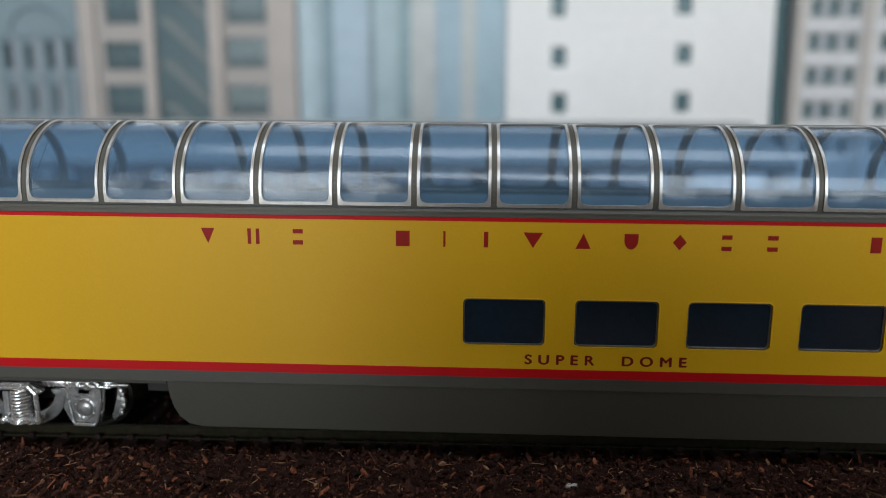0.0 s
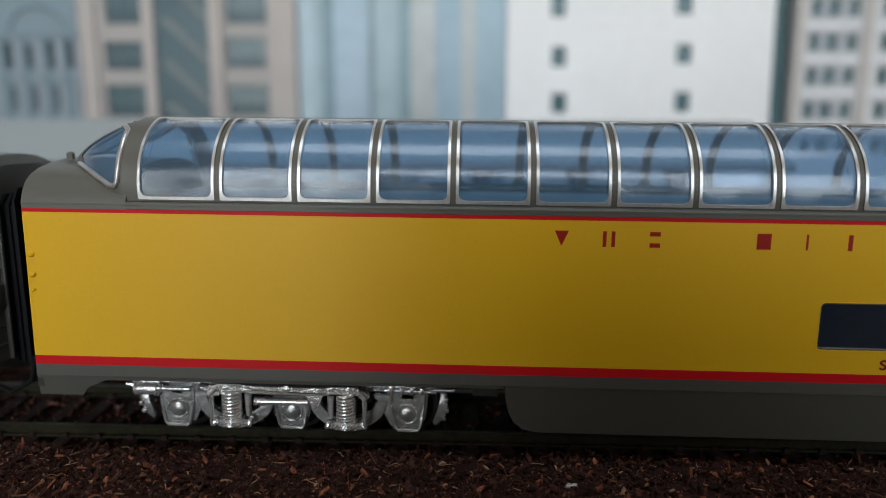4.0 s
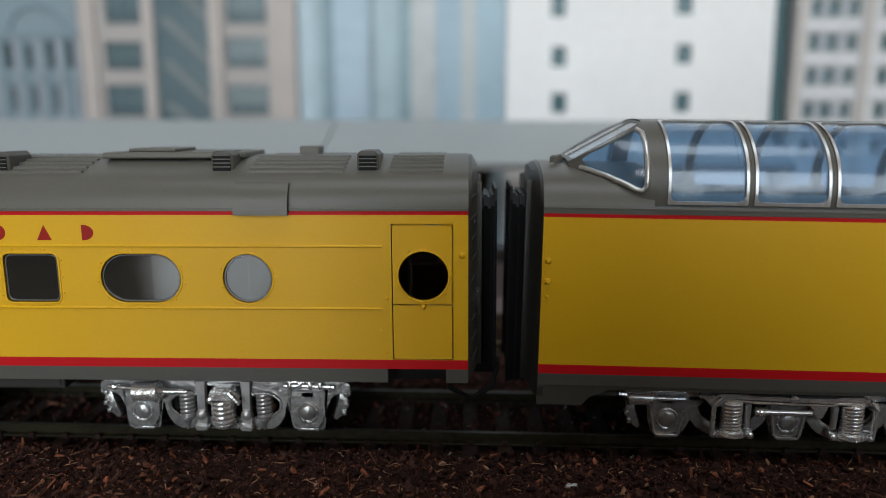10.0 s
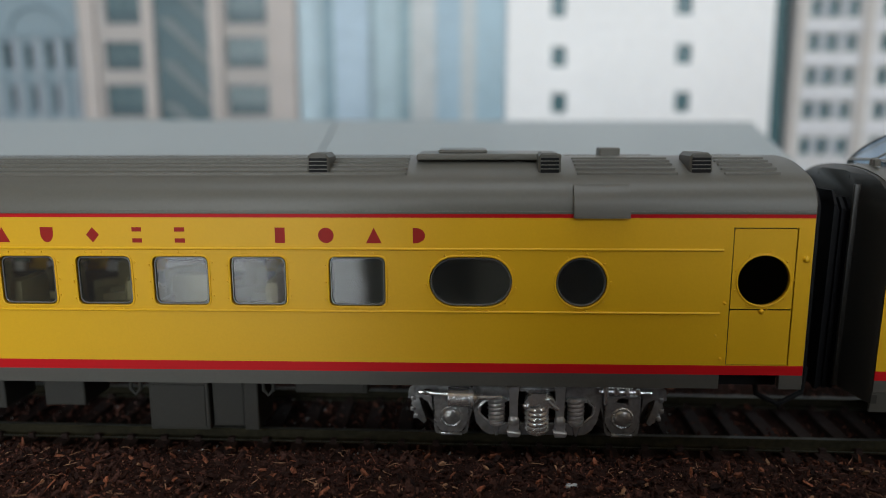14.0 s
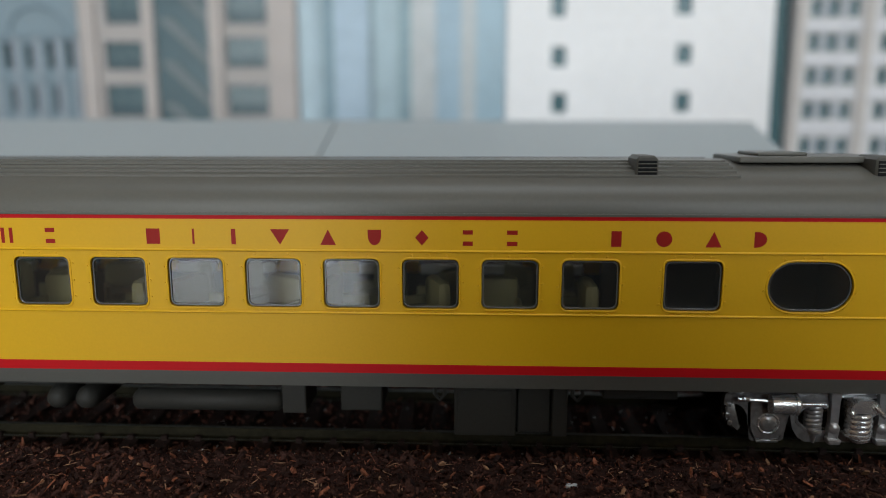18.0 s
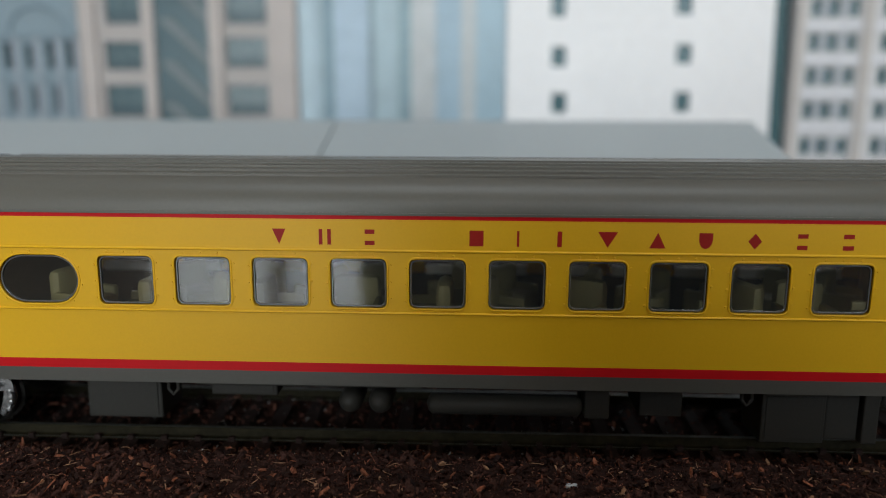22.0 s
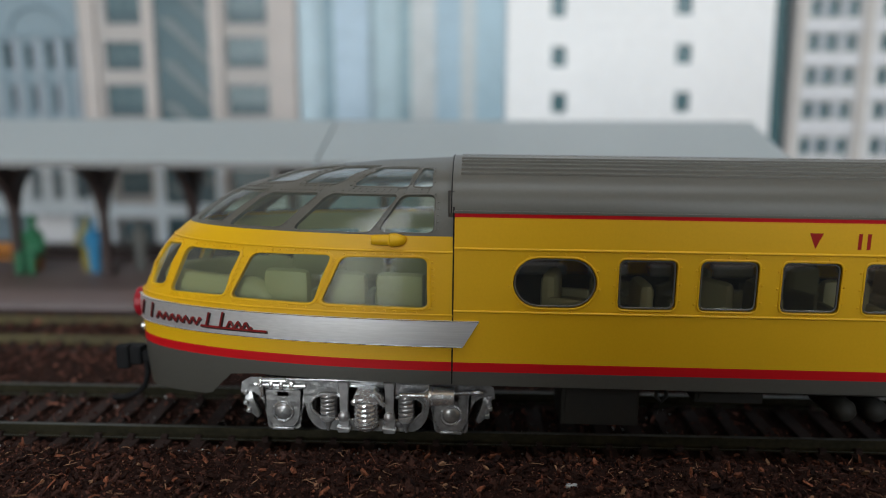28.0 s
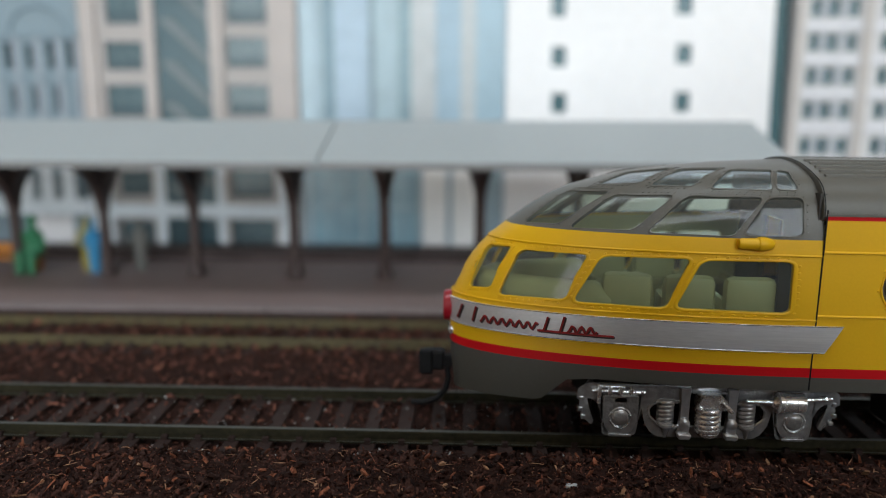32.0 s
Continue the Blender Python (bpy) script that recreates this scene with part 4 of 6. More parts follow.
def lever_gear(bm, x, s):
    """Small levers, pins and pipes above the axle box."""
    y = s * 13.9
    rod(bm, (x - 4.6, y, 9.3), (x + 4.4, y, 9.1), 0.32, 8)
    rod(bm, (x - 3.0, y, 10.0), (x + 1.0, y, 10.0), 0.26, 8)
    for k, h in ((-3.4, 1.6), (-1.6, 1.1), (0.2, 1.2), (2.0, 1.0)):
        box(bm, x + k - 0.4, x + k + 0.4, y - 0.4, y + 0.4, 9.2 - h * 0.5, 9.2 + h * 0.7, 0.12)
    rod(bm, (x - 3.4, y, 7.0), (x - 3.4, y, 10.4), 0.35, 8)


def truck4(car, xc, flip=1):
    """A four-wheel passenger truck: a cast side plate with spring openings, coil springs, hangers and brake gear."""
    for x in (-14.8, 14.8):
        wheelset(car, xc + x)
    half = [(20.6, 10.5), (22.2, 9.5), (22.4, 7.4), (21.3, 7.7), (20.0, 7.7), (18.9, 6.9), (18.1, 5.2), (17.7, 1.3), (17.2, 1.0), (12.4, 1.0), (11.9, 1.5), (11.6, 3.6), (11.1, 6.2), (10.5, 3.4), (9.5, 1.8), (8.2, 1.0)]
    outer = round_poly([(xc + x, z) for x, z in half] + [(xc - x, z) for x, z in half[::-1]], 0.35, 3)
    arch = [(9.0, 7.2), (10.0, 6.2), (9.9, 4.7), (8.0, 3.0)]
    hole = round_poly([(xc + x, z) for x, z in [(3.4, 9.3), (3.4, 7.5), (8.2, 7.5)] + arch] + [(xc - x, z) for x, z in arch[::-1] + [(8.2, 7.5), (3.4, 7.5), (3.4, 9.3)]], 0.4, 3)
    for s in (-1, 1):
        y = s * 13.0
        sheet = lambda u, v, d: Vector((u, s * (13.5 - d), v))
        bm = bmesh.new()
        plate(bm, outer, [hole], sheet, (3, 3), 1.0)
        for pts in (hole,):
            tube(bm, [sheet(u, v, -0.05) for u, v in pts], 0.3, 6, True)
        box(bm, xc - 18.6, xc + 18.6, min(y, s * 13.9), max(y, s * 13.9), 9.9, 10.5, 0.12)
        truckframe = part("side_frame", bm, TRUCKGREY, car, "dull silver cast truck frame", 35)
        for x in (-14.8, 14.8):
            bm = bmesh.new()
            journal(bm, xc + x, s)
            part("axle_box", bm, TRUCKGREY, truckframe, "", 40)
        for x in (-6.9, 6.9):
            bm = bmesh.new()
            spring(bm, xc + x, y, 3.1, 7.6, 1.2, 0.36, 6)
            turned(bm, (xc + x, y + s * 0.7, 1.0), (0, 0, 1), [(0, 0.2), (1.6, 0.55), (2.1, 1.25), (2.5, 1.25)], 10)
            tube(bm, [(xc + x - 1.7, y + s * 0.6, 7.3), (xc + x - 1.2, y + s * 0.8, 7.8), (xc + x + 1.2, y + s * 0.8, 7.8), (xc + x + 1.7, y + s * 0.6, 7.3)], 0.3, 6)
            part("coil_spring", bm, DULLSILVER, truckframe, "", 50)
        bm = bmesh.new()
        spring(bm, xc, y + s * 1.4, 2.4, 7.2, 1.75, 0.5, 5.5)
        turned(bm, (xc, y + s * 1.4, 1.4), (0, 0, 1), [(0, 0.7), (0.4, 1.4), (0.8, 1.9), (1.2, 2.0), (1.5, 1.7)], 18)
        part("bolster_spring", bm, CHROME, truckframe, "", 50)
        bm = bmesh.new()
        prism(bm, round_poly([(xc - 2.2, 6.8), (xc - 2.0, 8.2), (xc - 1.4, 9.5), (xc + 1.7, 9.5), (xc + 2.6, 8.6), (xc + 3.2, 7.4), (xc + 2.4, 6.6), (xc + 1.6, 7.2), (xc - 1.2, 7.2)], 0.3, 3), y + s * 1.4 - 1.5, y + s * 1.4 + 1.5, 0.5)
        tube(bm, [(xc + 1.6, y + s * 3.0, 8.6), (xc + 2.8, y + s * 3.2, 7.4), (xc + 3.4, y + s * 3.0, 6.8)], 0.45, 8)
        turned(bm, (xc - 1.9, y + s * 2.6, 7.2), (0, s, 0), [(0, 0.6), (0.5, 0.55), (0.7, 0.1)], 8)
        cap = part("bolster_cap", bm, CHROME, truckframe, "", 40)
        for x in (-4.0, 4.0):
            bm = bmesh.new()
            prism(bm, round_poly([(xc + x - 1.0, 10.3), (xc + x + 1.0, 10.3), (xc + x + 0.75, 8.6), (xc + x + 0.7, 4.6), (xc + x + 1.0, 3.4), (xc + x + 0.9, 1.6), (xc + x - 0.9, 1.6), (xc + x - 0.8, 3.4), (xc + x - 0.65, 4.6), (xc + x - 0.7, 8.6)], 0.25, 2), y + s * 0.9 - 0.6, y + s * 0.9 + 0.6, 0.2)
            turned(bm, (xc + x, y + s * 1.3, 4.0), (0, s, 0), [(0, 1.0), (0.5, 0.95), (0.8, 0.5), (0.85, 0.1)], 10)
            prism(bm, round_poly([(xc + x - 1.2, 2.3), (xc + x + 1.3, 2.0), (xc + x + 1.0, 1.2), (xc + x - 0.9, 1.2)], 0.2, 2), y + s * 1.5 - 0.7, y + s * 1.5 + 0.8, 0.2)
            part("bolster_hanger", bm, DULLSILVER, truckframe, "", 40)
        for d in (1, -1):
            bm = bmesh.new()
            hanger(bm, xc - d * 22.0, d, s)
            part("brake_hanger", bm, TRUCKGREY, truckframe, "", 50)
        bm = bmesh.new()
        xb, d = xc - flip * 13.2, flip
        turned(bm, (xb, s * 15.2, 8.5), (d, 0, 0), [(-2.2, 1.3), (-2.1, 1.7), (1.6, 1.75), (1.7, 1.95), (2.2, 1.95), (2.3, 1.2), (2.9, 0.9), (3.1, 0.5), (7.2, 0.38), (7.3, 0.1)], 18)
        rod(bm, (xb - d * 2.2, s * 14.9, 8.9), (xb - d * 7.2, s * 14.4, 9.0), 0.35, 8)
        turned(bm, (xb - d * 6.6, s * 14.4, 9.0), (d, 0, 0), [(0, 0.2), (0.3, 0.6), (1.2, 0.55), (1.5, 0.3)], 8)
        part("brake_cylinder", bm, CHROME, truckframe, "", 40)
        bm = bmesh.new()
        lever_gear(bm, xc + flip * 15.2, s)
        part("brake_linkage", bm, CHROME, truckframe, "", 40)
    bm = bmesh.new()
    box(bm, xc - 8, xc + 8, -11, 11, 5.5, 9.5, 0.4)
    part("bolster", bm, BLACK, car)


def truck6(car, xc):
    """A six-wheel passenger truck with two big bolster springs a side."""
    for x in (-20.4, 0, 20.4):
        wheelset(car, xc + x)
    for s in (-1, 1):
        y = s * 13.0
        w = s * 15.2
        # one long beam bent up over both springs, with a raised lip along its edges
        top = [(-15.8, 10.3), (-13.6, 10.0), (-12.2, 10.6), (-8.4, 10.6), (-7.0, 10.3), (6.6, 10.2), (7.6, 10.5), (11.8, 10.5), (13.9, 9.2)]
        under = [(14.0, 8.4), (12.6, 8.3), (11.6, 9.2), (7.3, 9.2), (6.2, 8.9), (-6.6, 9.0), (-8.0, 9.2), (-11.4, 9.1), (-12.6, 8.2), (-13.9, 8.2), (-14.2, 9.5), (-15.8, 9.6)]
        bm = bmesh.new()
        prism(bm, round_poly([(xc + a, b) for a, b in top + under], 0.35, 3), w - 1.0, w + 0.6, 0.3)
        tube(bm, [(xc + a, w + s * 0.55, b - 0.5) for a, b in top[1:]], 0.34, 10)
        tube(bm, [(xc + a, w + s * 1.0, b + 0.12) for a, b in under[2:8]], 0.2, 6)
        box(bm, xc - 26, xc + 26, s * 12.4 - 0.5, s * 12.4 + 0.5, 8.6, 9.8, 0.2)
        turned(bm, (xc - 0.3, w + s * 1.0, 10.0), (0, s, 0), [(0, 0.8), (0.35, 0.7), (0.45, 0.1)], 10)
        truckframe = part("side_frame", bm, CHROME, car, "plated silver truck frame", 40)
        for x in (-20.4, 0, 20.4):
            bm = bmesh.new()
            journal(bm, xc + x, s, 5.6, 0.82)
            tube(bm, [(xc + x - 2.9, y + s * 0.8, 6.4), (xc + x - 2.2, y + s * 1.1, 2.7), (xc + x - 1.7, y + s * 1.2, 2.1), (xc + x + 1.7, y + s * 1.2, 2.1), (xc + x + 2.2, y + s * 1.1, 2.7), (xc + x + 2.9, y + s * 0.8, 6.4)], 0.34, 8)
            part("axle_box", bm, TRUCKGREY, truckframe, "", 40)
        for x, q in ((-20.4, 1), (20.4, -1)):
            bm = bmesh.new()
            prism(bm, round_poly([(xc + x + q * 2.4, 8.4), (xc + x + q * 6.4, 8.4), (xc + x + q * 5.0, 7.0), (xc + x + q * 4.0, 5.0), (xc + x + q * 3.0, 2.4), (xc + x + q * 2.2, 2.6)], 0.6, 3), y - 0.7, y + 0.5, 0.15)
            part("pedestal_horn", bm, TRUCKGREY, truckframe, "", 40)
        for c, q in ((-10.1, -1), (9.9, 1)):
            bm = bmesh.new()
            arc = [(xc + c + 7.0 * math.cos(math.pi + k * math.pi / 14), 7.3 + 5.7 * math.sin(math.pi + k * math.pi / 14)) for k in range(15)]
            inner = [(xc + c + 5.2 * math.cos(math.pi + k * math.pi / 14), 7.5 + 3.9 * math.sin(math.pi + k * math.pi / 14)) for k in range(15)]
            prism(bm, arc + inner[::-1], y - 0.8, y + 0.5, 0.14)
            part("equaliser", bm, TRUCKGREY, truckframe, "", 40)
            bm = bmesh.new()
            spring(bm, xc + c, w + s * 0.2, 4.0, 9.0, 1.55, 0.3, 8)
            spring(bm, xc + c, w + s * 0.2, 4.0, 9.0, 0.9, 0.3, 8)
            turned(bm, (xc + c, w + s * 0.2, 2.5), (0, 0, 1), [(0, 0.8), (0.4, 1.7), (0.8, 2.2), (1.5, 2.1), (1.7, 1.7)], 16)
            part("bolster_spring", bm, CHROME, truckframe, "", 50)
            bm = bmesh.new()
            prism(bm, round_poly([(xc + c - 3.6, 4.2), (xc + c - 3.4, 3.0), (xc + c - 1.4, 2.5), (xc + c + 1.4, 2.5), (xc + c + 3.4, 3.0), (xc + c + 3.6, 4.2), (xc + c + 2.6, 4.0), (xc + c + 1.8, 3.4), (xc + c - 1.8, 3.4), (xc + c - 2.6, 4.0)], 0.25, 2), w - 0.7, w + 0.9, 0.2)
            for k in (-1, 1):
                turned(bm, (xc + c + k * 3.1, w + s * 0.6, 3.4), (0, s, 0), [(0, 0.6), (0.6, 0.55), (0.8, 0.1)], 8)
            part("spring_seat", bm, CHROME, truckframe, "", 40)
            bm = bmesh.new()
            tube(bm, [(xc + c + q * 3.1, w + s * 1.1, 9.4), (xc + c + q * 3.3, w + s * 1.2, 8.2), (xc + c + q * 3.35, w + s * 1.0, 3.3)], 0.42, 8)
            tube(bm, [(xc + c + q * 2.2, w + s * 1.4, 10.1), (xc + c + q * 3.5, w + s * 1.4, 8.6)], 0.4, 8)
            part("bolster_hanger", bm, CHROME, truckframe, "", 40)
            bm = bmesh.new()
            prism(bm, round_poly([(xc + c - q * 3.3, 8.6), (xc + c - q * 2.2, 8.6), (xc + c - q * 2.4, 4.6), (xc + c - q * 3.2, 4.4)], 0.25, 2), w - 0.5, w + 0.7, 0.25)
            part("bolster_hanger", bm, DULLSILVER, truckframe, "", 40)
        bm = bmesh.new()
        turned(bm, (xc - 6.3, w + s * 0.2, 7.3), (1, 0, 0), [(0, 0.3), (0.15, 0.75), (0.5, 0.8), (0.6, 0.5), (0.85, 0.8), (1.2, 0.8), (1.3, 0.5), (1.55, 0.8), (1.9, 0.8), (2.0, 0.52), (2.4, 0.5), (9.5, 0.5)], 14)
        prism(bm, round_poly([(xc + 2.7, 9.0), (xc + 6.0, 9.0), (xc + 5.0, 6.5), (xc + 4.1, 6.3)], 0.2, 2), w - 0.6, w + 0.8, 0.15)
        part("anchor_rod", bm, CHROME, truckframe, "", 40)
        bm = bmesh.new()
        hanger(bm, xc - 27.6, 1, s)
        part("brake_hanger", bm, TRUCKGREY, truckframe, "", 50)
        bm = bmesh.new()
        hanger(bm, xc + 27.6, -1, s)
        part("brake_hanger", bm, TRUCKGREY, truckframe, "", 50)
        bm = bmesh.new()
        cylinder_gear(bm, xc - 25.4, 1, s)
        rod(bm, (xc - 29.0, s * 14.6, 9.6), (xc - 27, s * 14.6, 9.3), 0.4, 8)
        rod(bm, (xc - 23, s * 13.8, 9.9), (xc - 17, s * 13.6, 9.9), 0.3, 8)
        part("brake_cylinder", bm, CHROME, truckframe, "", 40)
        bm = bmesh.new()
        lever_gear(bm, xc + 21.0, s)
        rod(bm, (xc + 24.5, s * 14.0, 9.5), (xc + 28.6, s * 14.0, 9.6), 0.32, 8)
        part("brake_linkage", bm, CHROME, truckframe, "", 40)
    bm = bmesh.new()
    box(bm, xc - 14, xc + 14, -11, 11, 5.5, 9.5, 0.4)
    part("bolster", bm, BLACK, car)


def end_bulkhead(car, x, d, z0, mat=None, ribs=True, roof=None):
    """The bowed and ribbed end wall of a car with its black gangway bellows; d is the way out."""
    roof = roof or ROOF
    edge = roof[0][1]
    out = [(-17.2, z0), (-17.2, edge)] + [(-w, z - 0.15) for w, z in roof[1:]] + [(w, z - 0.15) for w, z in roof[-2:0:-1]] + [(17.2, edge), (17.2, z0)]
    bm = bmesh.new()
    n = len(out)
    rings = [[bm.verts.new((x + d * o, y * k, min(z, edge + t))) for y, z in out] for o, k, t in ((-0.9, 1.0, 20), (0.05, 1.0, 20), (0.5, 0.96, 9.0), (1.5, 0.53, 6.6))]
    for a, b in zip(rings, rings[1:]):
        for i in range(n):
            bm.faces.new((a[i], a[(i + 1) % n], b[(i + 1) % n], b[i]))
    bm.faces.new(rings[0])
    bm.faces.new(rings[-1])
    wall = part("end_wall", bm, mat or OLIVE, car, "dark end wall of the car", 28)
    bm = bmesh.new()
    z = z0 + 3
    while z < 43 and ribs:
        for s in (-1, 1):
            tube(bm, [(x + d * 0.52, s * 16.3, z), (x + d * 1.48, s * 9.4, z)], 0.2, 6)
        z += 3.45
    for s in (-1, 1):
        box(bm, min(x + d * 1.2, x + d * 2.3), max(x + d * 1.2, x + d * 2.3), s * 8.9 - 0.35, s * 8.9 + 0.35, z0, 44.5, 0.15)
        if ribs:
            box(bm, min(x + d * 0.8, x + d * 2.0), max(x + d * 0.8, x + d * 2.0), s * 10.4 - 1.1, s * 10.4 + 1.1, 21.5, 26.2, 0.3)
            turned(bm, (x + d * 0.8, s * 12.8, 38.0), (d, 0, 0), [(0, 0.5), (0.4, 0.5), (0.5, 0.1)], 8)
    part("end_ribs", bm, mat or OLIVE, wall, "", 40)
    for r, q in ((7.7, 1.5), (7.2, 2.1), (7.7, 2.7), (7.2, 3.3), (7.7, 3.9)):
        a = x + d * q
        bm = bmesh.new()
        sec = [(-r, z0 - 1), (-r, 40.5 + (r - 8))] + [(-r + 1.6, 42.3 + (r - 8)), (r - 1.6, 42.3 + (r - 8))] + [(r, 40.5 + (r - 8)), (r, z0 - 1)]
        sweep(bm, sec, min(a, a + d * 0.6), max(a, a + d * 0.6))
        part("bellows_fold", bm, BELLOWS, car, "fold of the black rubber gangway bellows")
    bm = bmesh.new()
    a = x + d * 4.5
    prof = [(-8.4, z0 - 1), (-8.4, 41.0), (-7, 43.2), (7, 43.2), (8.4, 41.0), (8.4, z0 - 1), (7.2, z0 - 1), (7.2, 40.6), (6.2, 41.8), (-6.2, 41.8), (-7.2, 40.6), (-7.2, z0 - 1)]
    sweep(bm, prof, min(a, a + d * 0.45), max(a, a + d * 0.45))
    part("face_plate", bm, BELLOWS, car, "black gangway face plate")
    bm = bmesh.new()
    for y in (-5.5, 5.5):
        turned(bm, (x + d * 0.6, y, edge + 5.6), (d, 0, 0), [(0, 0.7), (0.5, 0.7), (0.9, 0.3)], 8)
    part("end_fittings", bm, DARKIRON, wall)


RIM = material("clear_rim", (0.17, 0.17, 0.165), 0.16, metal=0.35, vary=0.1)

# ---- observation car ----
AX = -115.0
car_a = thing("observation_car", AX, 0, 0, "yellow model observation car, grey roof, red lines, rounded glazed tail", "train car", "cars of the train")
OFF[0] = AX
XS, XE = -210.5, 40.7
PROFILE = [(15.6, 1.2), (16.6, 5), (17.2, 9), (17.4, 13), (17.4, 20), (17.4, 28), (17.3, 34), (17.1, 37), (16.7, 39.5), (16.0, 42), (14.9, 44), (13.2, 45.6), (10.5, 46.9), (7, 47.9), (3.5, 48.5), (0.0, 48.7)]
TAIL = [(1.2, -268.4), (5, -269.3), (9.5, -269.9), (14, -270.2), (22.9, -270.3), (25, -268.9), (28.9, -267.4), (31.9, -265.3), (34.7, -262.6), (36.7, -260), (39.15, -256.8), (41.5, -253.2), (43.4, -249.1), (44.6, -245), (45.9, -240), (46.9, -234), (47.9, -224), (48.4, -215), (48.7, -211)]
PL = [0.0]
for (w0, z0), (w1, z1) in zip(PROFILE, PROFILE[1:]):
    PL.append(PL[-1] + math.hypot(w1 - w0, z1 - z0))
KA = 0.62


def tail_point(a, b):
    w = float(np.interp(b, PL, [p[0] for p in PROFILE]))
    z = float(np.interp(b, PL, [p[1] for p in PROFILE]))
    length = XS - float(np.interp(z, [p[0] for p in TAIL], [p[1] for p in TAIL]))
    return Vector((XS - length * math.cos(radians(a)), -w * math.sin(radians(a)), z))


def tail(u, v, d):
    """A place on the rounded tail: u runs round it, v up it, d inward."""
    a = max(-90.0, min(90.0, u / KA))
    b = max(0.02, min(PL[-1] - 0.05, v))
    p = tail_point(a, b)
    if abs(d) < 1e-6:
        return p
    t1 = tail_point(min(a + 1, 90), b) - tail_point(max(a - 1, -90), b)
    t2 = tail_point(a, min(b + 0.5, PL[-1] - 0.02)) - tail_point(a, max(b - 0.5, 0.01))
    n = t1.cross(t2)
    n = n.normalized() if n.length > 1e-9 else Vector((0, 0, 1))
    if n.dot(p - Vector((XS + 6, 0, 24))) < 0:
        n = -n
    return p - n * d


A_WINDOWS = [rrect(x, 25.08, x + 9.3, 33.38, 1.15) for x in [-183.65 + 13.01 * k for k in range(11)] + [-37.1]]
A_WINDOWS += [stadium(-200.7, 25.1, -187.1, 33.4), stadium(-20.6, 25.1, -7.0, 33.4), stadium(0.05, 25.1, 8.25, 33.4)]
DOOR = [(28.1, 15.42), (38.25, 15.42), (38.25, 38.35), (28.1, 38.35)]
PORT = stadium(29.2, 25.6, 37.45, 33.85)
for place, name in ((side_near, "side_panel"), (side_far, "side_panel")):
    bm = bmesh.new()
    plate(bm, [(XS, 15.4), (XE, 15.4), (XE, 39.86), (XS, 39.86)], A_WINDOWS + [DOOR], place, (14, 6), 0.9)
    part(name, bm, YELLOW, car_a, "smooth yellow side panel")
    framed_windows(car_a, A_WINDOWS, place, PANE)
    bm = bmesh.new()
    plate(bm, [(28.28, 25.0), (38.07, 25.0), (38.07, 38.17), (28.28, 38.17)], [PORT], lambda u, v, d: place(u, v, d + 0.12), (6, 6), 0.8)
    plate(bm, [(28.28, 15.6), (38.07, 15.6), (38.07, 24.8), (28.28, 24.8)], [], lambda u, v, d: place(u, v, d + 0.12), (6, 6), 0.8)
    door = part("door", bm, YELLOW, car_a, "yellow split door with a round window")
    framed_windows(door, [PORT], lambda u, v, d: place(u, v, d + 0.12), PORTPANE)
    bm = bmesh.new()
    for u, v, r in ((39.7, 33.3, 0.55), (33.3, 24.6, 0.42), (27.3, 26.0, 0.25), (27.2, 16.6, 0.25), (26.2, 20.6, 0.16)):
        base = place(u, v, 0.1)
        turned(bm, base, place(u, v, -1) - base, [(0, r), (0.35, r), (0.6, r * 0.6), (0.65, 0.05)], 10)
    part("knob", bm, YELLOW, car_a)
    for z in (34.7, 24.2):
        bm = bmesh.new()
        p0, p1 = place(XS + 0.1, z, -0.02), place(26.6, z, -0.02)
        tube(bm, [p0, p1], 0.24, 8)
        part("moulding", bm, YELLOW, car_a, "", 60)
    for kind, (a, b) in zip(ROW, ((-154.04, -151.84), (-146.38, -144.38), (-138.85, -137.24), (-122.03, -119.31), (-114.4, -113.5), (-108.2, -106.34), (-101.15, -98.0), (-92.93, -90.36), (-85.13, -82.94), (-77.38, -75.2), (-69.66, -68.04), (-62.53, -60.82), (-45.98, -44.02), (-38.7, -36.14), (-30.85, -28.3), (-23.21, -21.2))):
        bm = bmesh.new()
        mark(bm, kind, a, b, 35.66, 38.22, place)
        part("painted_mark", bm, MARKRED, car_a, "plain maroon painted shape")
flat_band("lower_stripe", XS, XE, 13.8, 15.4, RED, car_a, "red lower stripe", 0.01)
flat_band("skirt", XS, 27.2, 11.4, 13.8, SKIRT, car_a, "grey skirt below the red stripe", 0.0)
flat_band("skirt", 37.0, XE, 11.4, 13.8, SKIRT, car_a)
flat_band("upper_stripe", XS, XE, 39.86, 40.5, RED, car_a, "thin red upper stripe", 0.01)
bm = bmesh.new()
sweep(bm, shell_section(ROOF, 0.9), XS - 0.6, XE, 2)
part("roof", bm, OLIVE, car_a, "olive-grey curved roof", 30)
for s in (-1, 1):
    bm = bmesh.new()
    box(bm, XS, XE, s * 17.5 - 0.12, s * 17.5 + 0.12, 40.5, 40.95, 0.05)
    part("drip_rail", bm, OLIVE, car_a)
    for y in (13.0, 11.2, 9.3, 7.4, 5.4):
        for x0, x1 in ((XS + 1, -24.5), (3.6, 20.0), (27.5, 36.5)):
            bm = bmesh.new()
            z = roof_z(y)
            box(bm, x0, x1, s * y - 0.35, s * y + 0.35, z - 0.4, z + 0.32, 0.12)
            part("roof_rib", bm, OLIVE, car_a)


